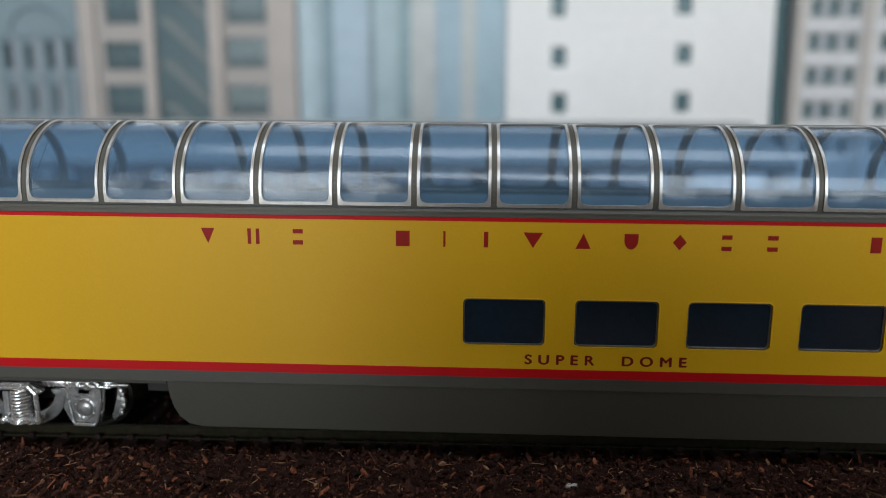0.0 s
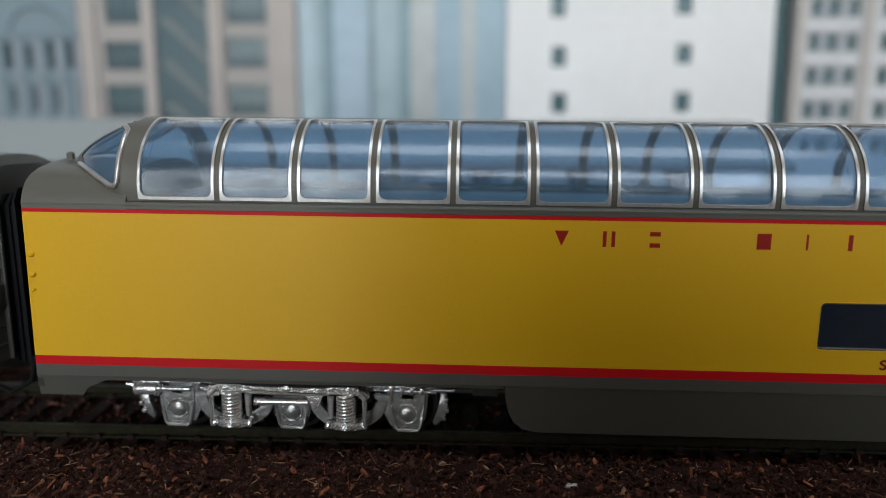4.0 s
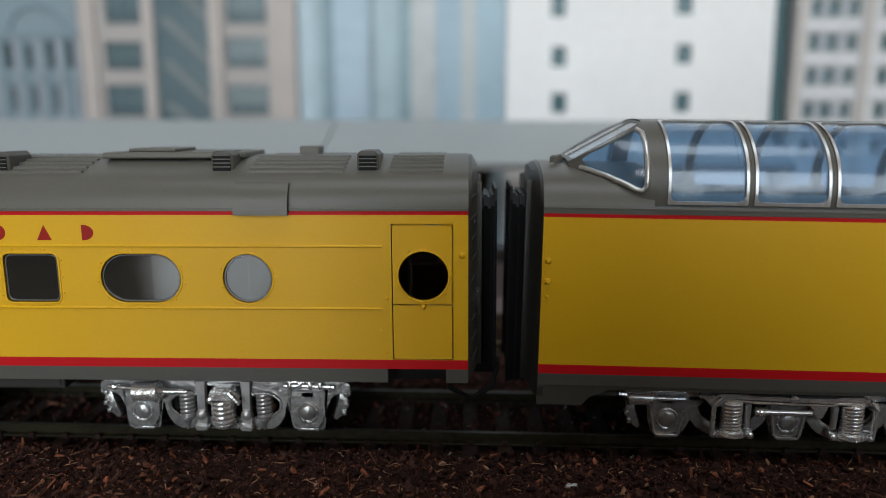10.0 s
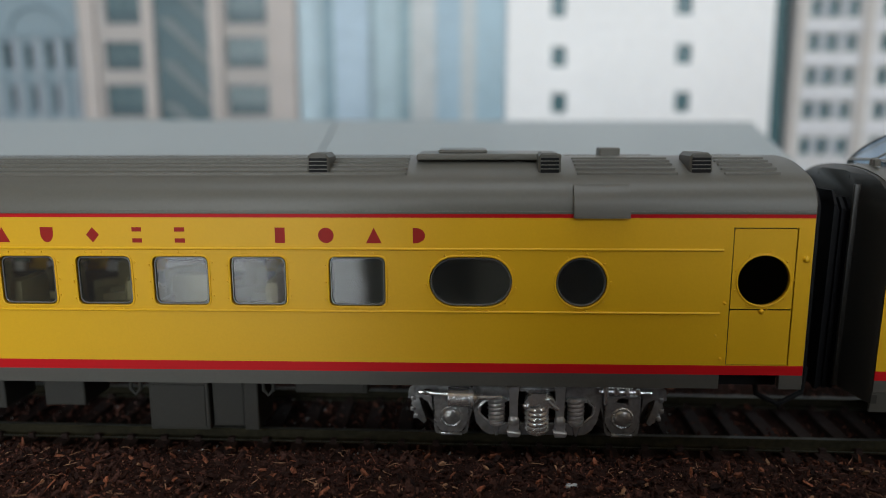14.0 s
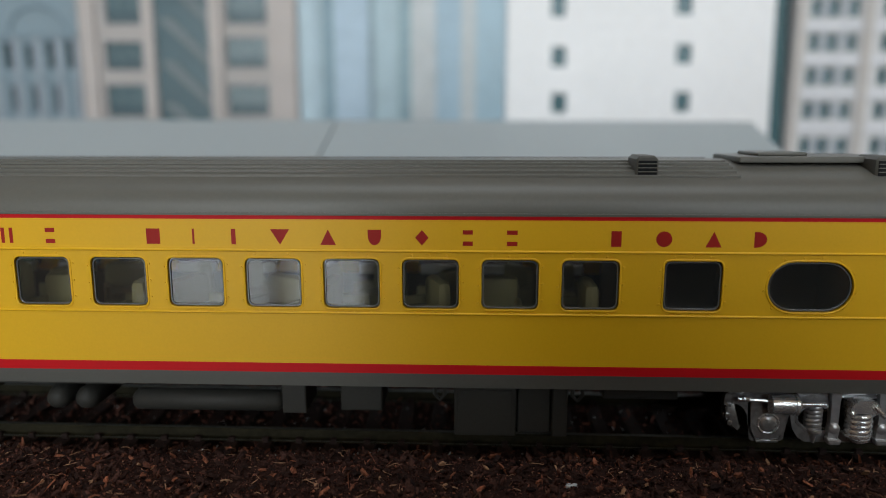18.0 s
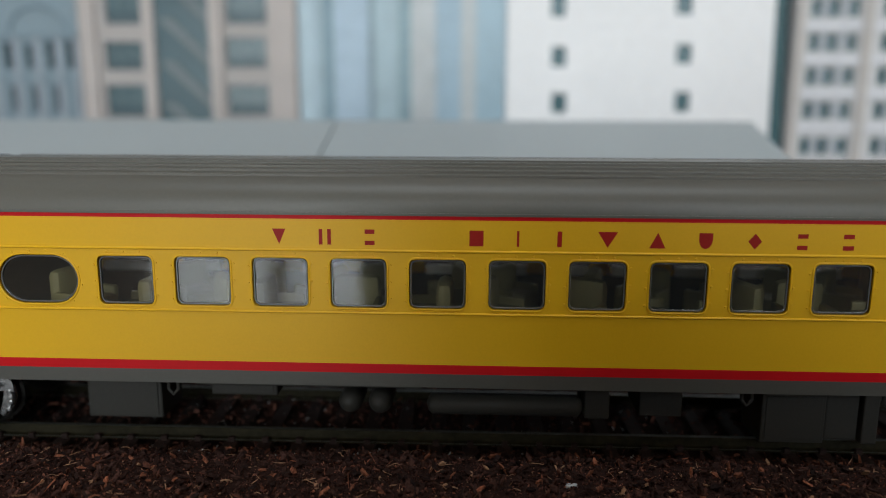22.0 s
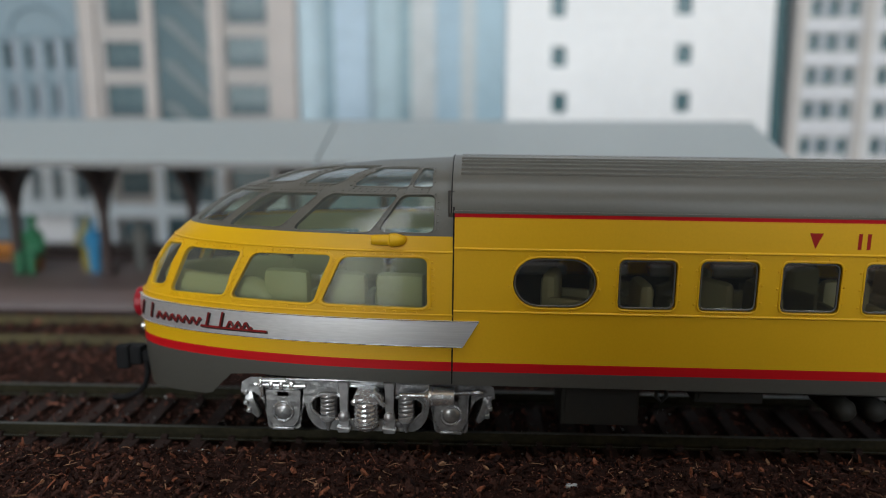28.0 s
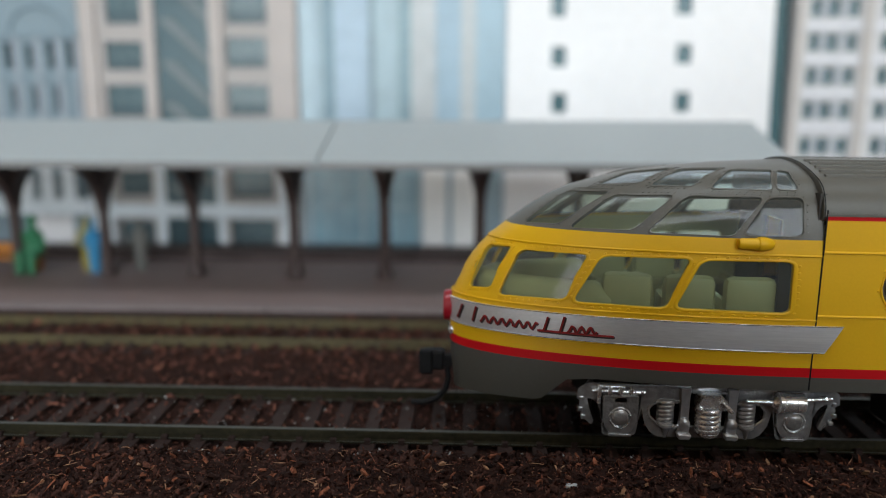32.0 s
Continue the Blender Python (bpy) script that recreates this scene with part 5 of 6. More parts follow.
def roof_vent(x, y):
    """A small box ventilator with a slatted front."""
    bm = bmesh.new()
    z = roof_z(y)
    prism(bm, [(x - 1.9, z - 1.0), (x + 1.9, z - 1.2), (x + 1.8, z + 1.9), (x + 1.1, z + 2.6), (x - 1.2, z + 2.6), (x - 1.8, z + 2.0)], y - 1.8, y + 5.0, 0.3)
    v = part("roof_vent", bm, DARKOLIVE, car_a, "small dark olive box ventilator", 35)
    bm = bmesh.new()
    box(bm, x - 1.5, x + 1.5, y - 1.95, y - 1.75, z - 0.7, z + 1.8)
    g = part("vent_opening", bm, BLACK, v)
    for k in range(3):
        bm = bmesh.new()
        box(bm, x - 1.5, x + 1.5, y - 2.1, y - 1.7, z - 0.1 + 0.65 * k, z + 0.06 + 0.65 * k)
        part("slat", bm, OLIVE, v)


for x in (-39.4, -0.8, 23.9):
    roof_vent(x, -10.6)
bm = bmesh.new()
box(bm, -23.2, 1.6, -8.5, 5, 48.6, 49.7, 0.3)
part("roof_hatch", bm, OLIVE, car_a, "long flat hatch on the roof")
bm = bmesh.new()
box(bm, -19.5, -11, -6.5, 3, 49.7, 50.3, 0.25)
part("hatch_lid", bm, OLIVE, car_a)
bm = bmesh.new()
box(bm, 9.5, 13.2, 0, 4, 48.6, 50.4, 0.3)
part("roof_vent", bm, OLIVE, car_a)
bm = bmesh.new()
cov = [(18.35, 39.9), (18.3, 41.8), (17.75, 43.4), (16.8, 44.8), (16.1, 45.2), (15.6, 43.6), (17.0, 40.1)]
sweep(bm, [(-w, z) for w, z in cov], 2.6, 11.5)
part("roof_cover", bm, OLIVE, car_a, "curved olive cover plate on the roof edge", 35)
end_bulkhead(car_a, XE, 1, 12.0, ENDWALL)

# rounded tail
TAIL_LOW = [[(12.4, 31.7), (25, 32.0), (25.8, 24.6), (15.4, 24.0)], [(29.1, 31.7), (47.8, 31.8), (47.0, 23.9), (29.2, 23.6)], [(51, 31.7), (68, 32), (66.2, 23.6), (48.7, 23.7)], [(70.1, 31.8), (85.4, 32), (85.9, 23.5), (67.6, 23.7)]]
TAIL_HIGH = [[(14.8, 41.7), (33.8, 42.1), (31.8, 36.7), (18.2, 36.3)], [(38.2, 41.6), (54.5, 42.0), (52.5, 36.5), (37.2, 36.2)], [(59, 42), (76, 42.1), (73, 36.2), (57, 36.2)], [(78.2, 42.1), (84.8, 42.2), (85.5, 36.4), (75.8, 36.4)]]
TAIL_ROOF = [[(11.0, 46.6), (24.5, 48.6), (36.0, 44.6), (21.5, 43.7)], [(33, 48.5), (48.8, 49.4), (55.2, 44.4), (43.5, 44.2)], [(56.5, 49.1), (72.8, 49.4), (77, 44.1), (62.5, 44.1)], [(76.8, 49.3), (80.2, 48.7), (83.5, 44.2), (79.5, 44.3)]]


def tail_windows(quads, r, grow):
    out = []
    for q in quads:
        pts = [(a * KA, b) for a, b in q]
        c = (sum(p[0] for p in pts) / 4, sum(p[1] for p in pts) / 4)
        pts = [(u + math.copysign(grow, u - c[0]), v + math.copysign(grow * 0.6, v - c[1])) for u, v in pts]
        out.append(round_poly(pts, r, 4))
        out.append(round_poly([(-u, v) for u, v in pts][::-1], r, 4))
    return out


U = 90 * KA
low, high, top = tail_windows(TAIL_LOW, 1.0, 0.0), tail_windows(TAIL_HIGH, 1.0, 0.4), tail_windows(TAIL_ROOF, 0.8, 0.45)
bm = bmesh.new()
plate(bm, [(-U, 14.4), (U, 14.4), (U, 35.6), (-U, 35.6)], low, tail, (1.5, 2.0), 0.8)
part("tail_shell", bm, YELLOW, car_a, "yellow rounded tail shell with slanted window posts", 40)
bm = bmesh.new()
plate(bm, [(-U, 15.0), (U, 15.0), (U, 35.6), (-U, 35.6)], low, lambda u, v, d: tail(u, v, d + 0.85), (2.5, 3.0), 0.05)
part("tail_lining", bm, CREAM, car_a, "pale lining inside the tail", 40)
bm = bmesh.new()
plate(bm, [(-U, 35.6), (U, 35.6), (U, PL[-1] - 0.1), (-U, PL[-1] - 0.1)], high + top, tail, (1.5, 1.6), 0.8)
part("tail_roof", bm, OLIVE, car_a, "olive glazed roof frame of the tail", 40)
bm = bmesh.new()
plate(bm, [(-U, 12.8), (U, 12.8), (U, 14.4), (-U, 14.4)], [], tail, (1.5, 1.6), 0.8)
part("tail_stripe", bm, RED, car_a, "red stripe round the tail", 40)
bm = bmesh.new()
plate(bm, [(-U, 10.4), (-55 * KA, 10.4), (-49 * KA, 9.8), (-43 * KA, 5.6), (-41 * KA, 5.2), (-22 * KA, 4.4), (0, 3.6), (22 * KA, 4.4), (41 * KA, 5.2), (43 * KA, 5.6), (49 * KA, 9.8), (55 * KA, 10.4), (U, 10.4), (U, 12.8), (-U, 12.8)], [], tail, (1.5, 1.6), 0.8)
part("tail_apron", bm, SKIRT, car_a, "grey apron under the tail", 40)
framed_windows(car_a, low, tail, NOSEPANE, 0.45, True, 0.25, YELLOW, 1.05, 0.22)
for poly in high + top:
    bm = bmesh.new()
    skin(bm, poly, tail, 0.15)
    w = part("window", bm, ROOFPANE if poly in top else NOSEPANE, car_a, "", 80)
    bm = bmesh.new()
    ring(bm, poly, tail, 0.26, 0.12, depth=0.3)
    part("window_frame", bm, OLIVE, w)
    bm = bmesh.new()
    studs(bm, [p for p in along(poly, 1.1, 0.55) if p[1] > 35.95 or p[1] > 43], tail, 0.15, 0.14)
    part("rivets", bm, OLIVE, w)
bm = bmesh.new()
for v0 in (33.0, 22.4):
    n = 60
    tube(bm, [tail(-U + 2 * U * k / n, v0, 0.02) for k in range(n + 1)], 0.22, 6)
part("tail_moulding", bm, YELLOW, car_a, "", 60)
# brushed band with slanted ends
bm = bmesh.new()
rows = []
for v, d in ((17.0, 0.1), (17.1, -0.35), (19.3, -0.42), (21.5, -0.35), (21.6, 0.1)):
    end = XS + 1.7 + 2.7 * (v - 17.0) / 4.6
    rows.append([bm.verts.new(p) for p in [Vector((end, -17.4 + d, v + 1.02)), Vector((XS + 0.3, -17.4 + d, v + 1.02))] + [tail(U - 2 * U * k / 70, v, d) for k in range(1, 70)] + [Vector((XS + 0.3, 17.4 - d, v + 1.02)), Vector((end, 17.4 - d, v + 1.02))]])
for a, b in zip(rows, rows[1:]):
    for k in range(len(a) - 1):
        bm.faces.new((a[k], a[k + 1], b[k + 1], b[k]))
band = part("band", bm, BRUSHED, car_a, "brushed silver band with slanted ends", 40)
# flowing ornament: pen strokes, across in millimetres before the joint and up in millimetres
PEN = [[(57.6, 0.0), (56.8, 2.6)], [(55.0, 0.0), (54.4, 2.7)], [(42.9, 0.2), (42.3, 2.5)], [(40.3, 0.0), (39.6, 2.8)], [(44.0, 0.0), (31.6, 0.0)]]
PEN.append([(53.6 - 0.31 * k, 0.72 - 0.6 * math.cos(k * 1.35)) for k in range(32)])
PEN.append([(39.0 - 0.31 * k, 0.72 - 0.6 * math.cos(k * 1.35)) for k in range(16)])
INKDARK = material("black_print", (0.03, 0.012, 0.012), 0.5)
for v in (17.08, 21.52):
    bm = bmesh.new()
    end = XS + 1.7 + 2.7 * (v - 17.0) / 4.6
    tube(bm, [(end, -17.75, v + 1.02), (XS + 0.3, -17.75, v + 1.02)] + [tail(U - 2 * U * k / 70, v, -0.36) for k in range(1, 70)] + [(XS + 0.3, 17.75, v + 1.02), (end, 17.75, v + 1.02)], 0.11, 5)
    part("band_edge", bm, CHROME, band, "bright polished edge", 60)
for s in (-1, 1):
    for name, mat, dx, dz, lift, r, label in (("ornament_edge", INKDARK, -0.16, -0.14, -0.46, 0.25, "dark printed edge of the red line"), ("ornament", SCRIPTRED, 0.0, 0.0, -0.5, 0.24, "plain red flowing line on the silver band")):
        bm = bmesh.new()
        for stroke in PEN:
            line = []
            for (x0, h0), (x1, h1) in zip(stroke, stroke[1:]):
                line += [(x0 + (x1 - x0) * k / 4, h0 + (h1 - h0) * k / 4) for k in range(4)]
            line.append(stroke[-1])
            tube(bm, [tail(s * math.degrees(math.acos((x + dx) / 59.5)) * KA, 18.25 + h + dz, lift) for x, h in line], r, 5)
        part(name, bm, mat, band, label)
bm = bmesh.new()
turned(bm, (-269.6, 0, 20.3), (-1, 0, 0), [(0, 2.9), (1.6, 2.9), (1.9, 2.6), (1.9, 0.1)], 24)
part("drumhead_sign", bm, LAMPRED, car_a, "round red drumhead sign on the tail", 40)
bm = bmesh.new()
for y in (-1.6, 1.6):
    turned(bm, (-269.4, y, 15.9), (-1, 0, 0), [(0, 0.9), (0.8, 0.9), (1.1, 0.5), (1.15, 0.05)], 12)
part("tail_lamp", bm, CHROME, car_a, "small bright tail lamp", 40)
bm = bmesh.new()
box(bm, -275.2, -271.2, -1.6, 1.6, 7.6, 11.4, 0.5)
box(bm, -276.0, -273.4, -2.2, -0.4, 7.0, 11.8, 0.4)
box(bm, -272, -262, -1.0, 1.0, 8.2, 10.4, 0.3)
coupler = part("coupler", bm, BLACK, car_a, "black knuckle coupler")
bm = bmesh.new()
tube(bm, [(-270.6, -0.6, 8.2), (-270.4, -0.8, 6.0), (-271.0, -1.0, 3.6), (-272.6, -1.0, 1.8), (-275.2, -1.0, 0.9), (-277.5, -1.0, 0.9)], 0.58, 8)
part("trip_pin", bm, BLACK, coupler, "thin bent black uncoupling pin", 60)
for s in (-1, 1):
    bm = bmesh.new()
    turned(bm, (-221.6, s * 17.35, 35.9), (1, 0, 0), [(-2.4, 0.1), (-2.3, 0.7), (-1.9, 0.9), (0.6, 0.95), (0.8, 1.15), (1.8, 1.15), (3.0, 0.8), (3.4, 0.2)], 14)
    part("marker_light", bm, YELLOW, car_a, "yellow marker light fairing", 40)

for sgn in (-1, 1):
    bm = bmesh.new()
    box(bm, XS - 0.12, XS + 0.12, sgn * 17.4 - 0.05, sgn * 17.4 + 0.05, 11.6, 41.5)
    part("panel_joint", bm, BLACK, car_a, "dark joint between tail and body")
bm = bmesh.new()
tube(bm, [(XS - 0.4, -w, z + 0.02) for w, z in ROOF] + [(XS - 0.4, w, z + 0.02) for w, z in ROOF[-2::-1]], 0.1, 6)
part("roof_joint", bm, BLACK, car_a)

# inside of the observation car
bm = bmesh.new()
box(bm, XS, XE - 1, -16.2, 16.2, 14.2, 15.3)
box(bm, XS, XE - 1, -16.2, 16.2, 39.0, 40.2)
part("cabin_floor", bm, INNER, car_a)
bm = bmesh.new()
box(bm, -40.2, 24, 2.6, 3.4, 15.3, 39)
for x in (-203, -41, -22, -3, 24):
    box(bm, x, x + 0.8, -16, 16, 15.3, 39)
part("cabin_partition", bm, INNERWALL, car_a)


# pale boxes that stand for the bright strip of light at each far window
for poly in A_WINDOWS[:13]:
    a, b = min(p[0] for p in poly), max(p[0] for p in poly)
    bm = bmesh.new()
    box(bm, a + 0.6, b - 0.6, 15.2, 16.3, 23.9, 25.9, 0.25)
    part("light_strip", bm, LIGHTPALE, car_a, "pale strip standing for the light at the far window")
bm = bmesh.new()
box(bm, XS + 1, -41, 16.1, 16.45, 15.3, 24.0)
part("side_lining", bm, INNER, car_a, "dark lining below the far windows")


def seat(x, y, d, parent=None, turn=0.0, z=15.3):
    """A cream moulded chair: base, cushion and rounded back."""
    bm = bmesh.new()
    box(bm, -3.4, 3.4, -3.8, 3.8, 0.4, 6.2, 0.8)
    box(bm, 1.6, 4.4, -4.3, 4.3, 2.0, 11.5, 1.35)
    for q in (-1, 1):
        box(bm, -3.2, 3.0, q * 4.0 - 0.6, q * 4.0 + 0.6, 0.4, 7.6, 0.55)
    m = Matrix.LocRotScale((x, y, z), Euler((0, 0, radians(turn if d > 0 else turn + 180))), None)
    bmesh.ops.transform(bm, matrix=m, verts=bm.verts)
    return part("seat", bm, CREAM, car_a, "cream moulded seat", 40)


TURNS = (0, 35, 180, 90, 0, 160, 60, 180, 20, 90, 0, 75, 180)
for k in range(11):
    seat(-181.0 + 13.01 * k, -9.6, 1, None, TURNS[k], 17.0)
    seat(-178.0 + 13.01 * k, 9.6, 1, None, TURNS[k + 2] - 40, 15.4)
seat(-190.5, -9.4, -1, None, -15.0, 18.2)
bm = bmesh.new()
floor = [tail(-U + 2 * U * k / 48, 17.8, 1.2) for k in range(49)]
vs = [bm.verts.new(p) for p in floor]
bm.faces.new(vs)
lift = bmesh.ops.extrude_face_region(bm, geom=list(bm.faces))
bmesh.ops.translate(bm, vec=(0, 0, -0.8), verts=[v for v in lift["geom"] if isinstance(v, bmesh.types.BMVert)])
part("tail_floor", bm, CREAM, car_a, "pale floor of the tail lounge")
for a in (-60, 60, -71, 71, -81, 81):
    p = tail_point(a, 18)
    n = Vector((-math.cos(radians(a)) / 60, -math.sin(radians(a)) / 17.4, 0)).normalized()
    q = p - n * 7.6
    seat(q.x, q.y, 1, None, math.degrees(math.atan2(n.y, n.x)), 18.0)
bm = bmesh.new()
hub = tail_point(90, 18).x
rows = []
for k in range(41):
    p = tail_point(-54 + 2.7 * k, 18)
    end = min(1.0, 0.72 + 0.14 * min(k, 40 - k))
    rows.append([bm.verts.new((hub + (p.x - hub) * (1 - d / 34), p.y * (1 - d / 17.4), 18 + h * end)) for d, h in ((2.6, 0), (2.6, 8.4), (2.9, 9.4), (3.6, 9.9), (4.5, 9.7), (5.0, 8.8), (5.3, 4.8), (9.0, 4.8), (9.8, 4.2), (9.9, 0))])
for r0, r1 in zip(rows, rows[1:]):
    for i in range(len(r0)):
        j = (i + 1) % len(r0)
        bm.faces.new((r0[i], r0[j], r1[j], r1[i]))
bm.faces.new(rows[0][::-1])
bm.faces.new(rows[-1])
bmesh.ops.recalc_face_normals(bm, faces=bm.faces)
part("curved_seat", bm, CREAM, car_a, "cream moulded seat curving round the tail", 50)
bm = bmesh.new()
box(bm, XS - 1, XS, -16.6, -4.5, 15, 44)
box(bm, XS - 1, XS, 4.5, 16.6, 15, 44)
box(bm, XS - 1, XS, -4.5, 4.5, 38, 44)
part("lounge_bulkhead", bm, INNER, car_a, "dark bulkhead behind the tail lounge")

# gear under the floor
bm = bmesh.new()
box(bm, -238, XE - 2, -12.4, 12.4, 10.2, 13.6, 0.2)
part("underframe", bm, BLACK, car_a)
for x0, x1, z0 in ((-190, -152, 5.5), (-150, -92, 4.6), (-88, -30, 6.0)):
    bm = bmesh.new()
    box(bm, x0, x1, 1.5, 12.0, z0, 10.3, 0.4)
    part("battery_box", bm, BLACK, car_a, "dark box along the far side of the underframe")
for x0, x1, z0, z1, y in ((-191.2, -177.4, 1.9, 10.2, -10.6), (-91.5, -84.0, 4.3, 10.2, -11), (-71.1, -60.2, 0.9, 10.2, -13.2), (-59.9, -54.2, 1.3, 10.2, -12.4), (-54.0, -51.3, 1.0, 10.2, -13.4), (-101.5, -97.2, 4.6, 10.2, -13.4), (-45, -32, 7.6, 10.2, -12), (-168, -156, 6.8, 10.2, -11)):
    bm = bmesh.new()
    box(bm, x0, x1, y, y + 9, z0, z1, 0.3)
    b = part("equipment_box", bm, UNDERGREY, car_a, "grey equipment box under the floor")
    if x1 - x0 > 9:
        bm = bmesh.new()
        box(bm, x0 + 0.7, x1 - 0.7, y - 0.18, y + 0.1, z0 + 0.7, z1 - 0.8, 0.08)
        part("lid", bm, UNDERGREY, b)
for x in (-142.6, -137.3):
    bm = bmesh.new()
    turned(bm, (x, -13.8, 6.5), (0, 1, 0), [(0, 0.1), (0.25, 1.0), (0.8, 1.7), (1.8, 2.1), (11, 2.1), (12.5, 1.2)], 18)
    part("air_tank", bm, UNDERGREY, car_a, "grey air tank with a domed end", 50)
bm = bmesh.new()
turned(bm, (-129, -11.6, 6.3), (1, 0, 0), [(0, 0.1), (0.3, 1.2), (1.0, 1.9), (26.5, 1.9), (27.2, 1.2), (27.5, 0.1)], 18)
part("long_tank", bm, UNDERGREY, car_a, "long grey tank under the floor", 50)
for x in (-73.6, -49.6, -174.2):
    bm = bmesh.new()
    tube(bm, [(x - 0.8, -12.6, 10), (x - 0.9, -12.6, 8.4), (x, -12.6, 7.4), (x + 0.9, -12.6, 8.4), (x + 0.8, -12.6, 10)], 0.35, 8)
    part("pipe_bracket", bm, UNDERGREY, car_a)
bm = bmesh.new()
rod(bm, (-170, -12.6, 9.6), (-130, -12.6, 9.6), 0.3, 8)
part("pipe", bm, UNDERGREY, car_a)
truck4(car_a, -2.3, 1)
truck4(car_a, -225.4, -1)
bm = bmesh.new()
box(bm, XE - 8, 46.5, -1.2, 1.2, 7.4, 10.2, 0.4)
tube(bm, [(XE - 4, -7.5, 12), (XE - 3.4, -8.2, 7), (XE + 0.5, -8.4, 5.2), (XE + 4.4, -8.2, 7.4), (XE + 5.2, -7.6, 12)], 0.5, 8)
part("coupler", bm, BLACK, car_a, "black coupler with a brake hose")
OFF[0] = 0.0

# ---- dome car ----
BX = 200.0
car_b = thing("dome_car", BX, 0, 0, "yellow model dome car with a long blue-glazed dome", "train car", "cars of the train")
OFF[0] = BX
BS, BE = 52.1, 352.0
B_WINDOWS = [rrect(a, 18.65, b, 26.55, 0.9) for a, b in ((182.9, 196.4), (201.25, 214.85), (219.5, 233.05), (237.6, 251.1))]
for place in (side_near, side_far):
    bm = bmesh.new()
    plate(bm, [(BS, 14.63), (BE, 14.63), (BE, 39.32), (BS, 39.32)], B_WINDOWS, place, (14, 6), 0.9)
    part("side_panel", bm, LEMON, car_b, "smooth yellow side panel")
    for poly in B_WINDOWS:
        bm = bmesh.new()
        pane(bm, poly, place, 0.55)
        w = part("window", bm, DARKPANE, car_b, "dark blue window")
        bm = bmesh.new()
        ring(bm, poly, place, 0.2, 0.06, depth=0.6)
        part("window_frame", bm, LEMON, w)
        c = (sum(p[0] for p in poly) / len(poly), sum(p[1] for p in poly) / len(poly))
        inner = [(c[0] + (p[0] - c[0]) * 0.962, c[1] + (p[1] - c[1]) * 0.935) for p in poly]
        bm = bmesh.new()
        ring(bm, inner, lambda u, v, d: place(u, v, d + 0.32), 0.2, 0.08, depth=0.25)
        part("window_rim", bm, RIM, w)
    for kind, (a, b) in zip(ROW, ((139.71, 141.97), (147.42, 149.39), (154.9, 156.58), (171.59, 174.26), (179.25, 180.15), (185.52, 187.35), (192.44, 195.61), (200.86, 203.29), (208.6, 210.84), (216.3, 218.52), (224.04, 225.64), (231.21, 232.89), (247.18, 249.19))):
        bm = bmesh.new()
        mark(bm, kind, a, b, 35.1, 37.65, place)
        part("painted_mark", bm, MARKRED, car_b, "plain maroon painted shape")
    bm = bmesh.new()
    for z, r in ((32.2, 0.5), (28.8, 0.5), (26.2, 0.28)):
        base = place(BS + 1.0, z, 0.1)
        turned(bm, base, place(BS + 1.0, z, -1) - base, [(0, r), (0.4, r), (0.7, r * 0.6), (0.75, 0.05)], 10)
    studs(bm, [(BS + 0.55, 15.5 + 0.85 * k) for k in range(28)], place, 0.15, 0.1)
    part("knob", bm, LEMON, car_b)


def lettering(name, words, size, x0, x1, z, place_y, mat, parent, label):
    """Flat letters with the built-in font, spread to the given width."""
    cu = bpy.data.curves.new(name, "FONT")
    cu.body, cu.size, cu.extrude, cu.space_character, cu.offset = words, 1.0, 0.0, 1.7, 0.0
    tmp = new(name, cu)
    me = bpy.data.meshes.new_from_object(tmp.evaluated_get(bpy.context.evaluated_depsgraph_get()))
    bpy.data.objects.remove(tmp)
    bm = bmesh.new()
    bm.from_mesh(me)
    xs, ys = [v.co.x for v in bm.verts], [v.co.y for v in bm.verts]
    for v in bm.verts:
        v.co = Vector((x0 + (v.co.x - min(xs)) / (max(xs) - min(xs)) * (x1 - x0), place_y, z + (v.co.y - min(ys)) / (max(ys) - min(ys)) * size))
    base = list(bm.faces)
    for k, (dx, dz) in enumerate(((-0.09, 0.0), (0.09, 0.0), (0.0, 0.06), (0.0, -0.06))):
        twin = bmesh.ops.duplicate(bm, geom=base)
        bmesh.ops.translate(bm, vec=(dx, -0.003 * (k + 1), dz), verts=[g for g in twin["geom"] if isinstance(g, bmesh.types.BMVert)])
    return part(name, bm, mat, parent, label)


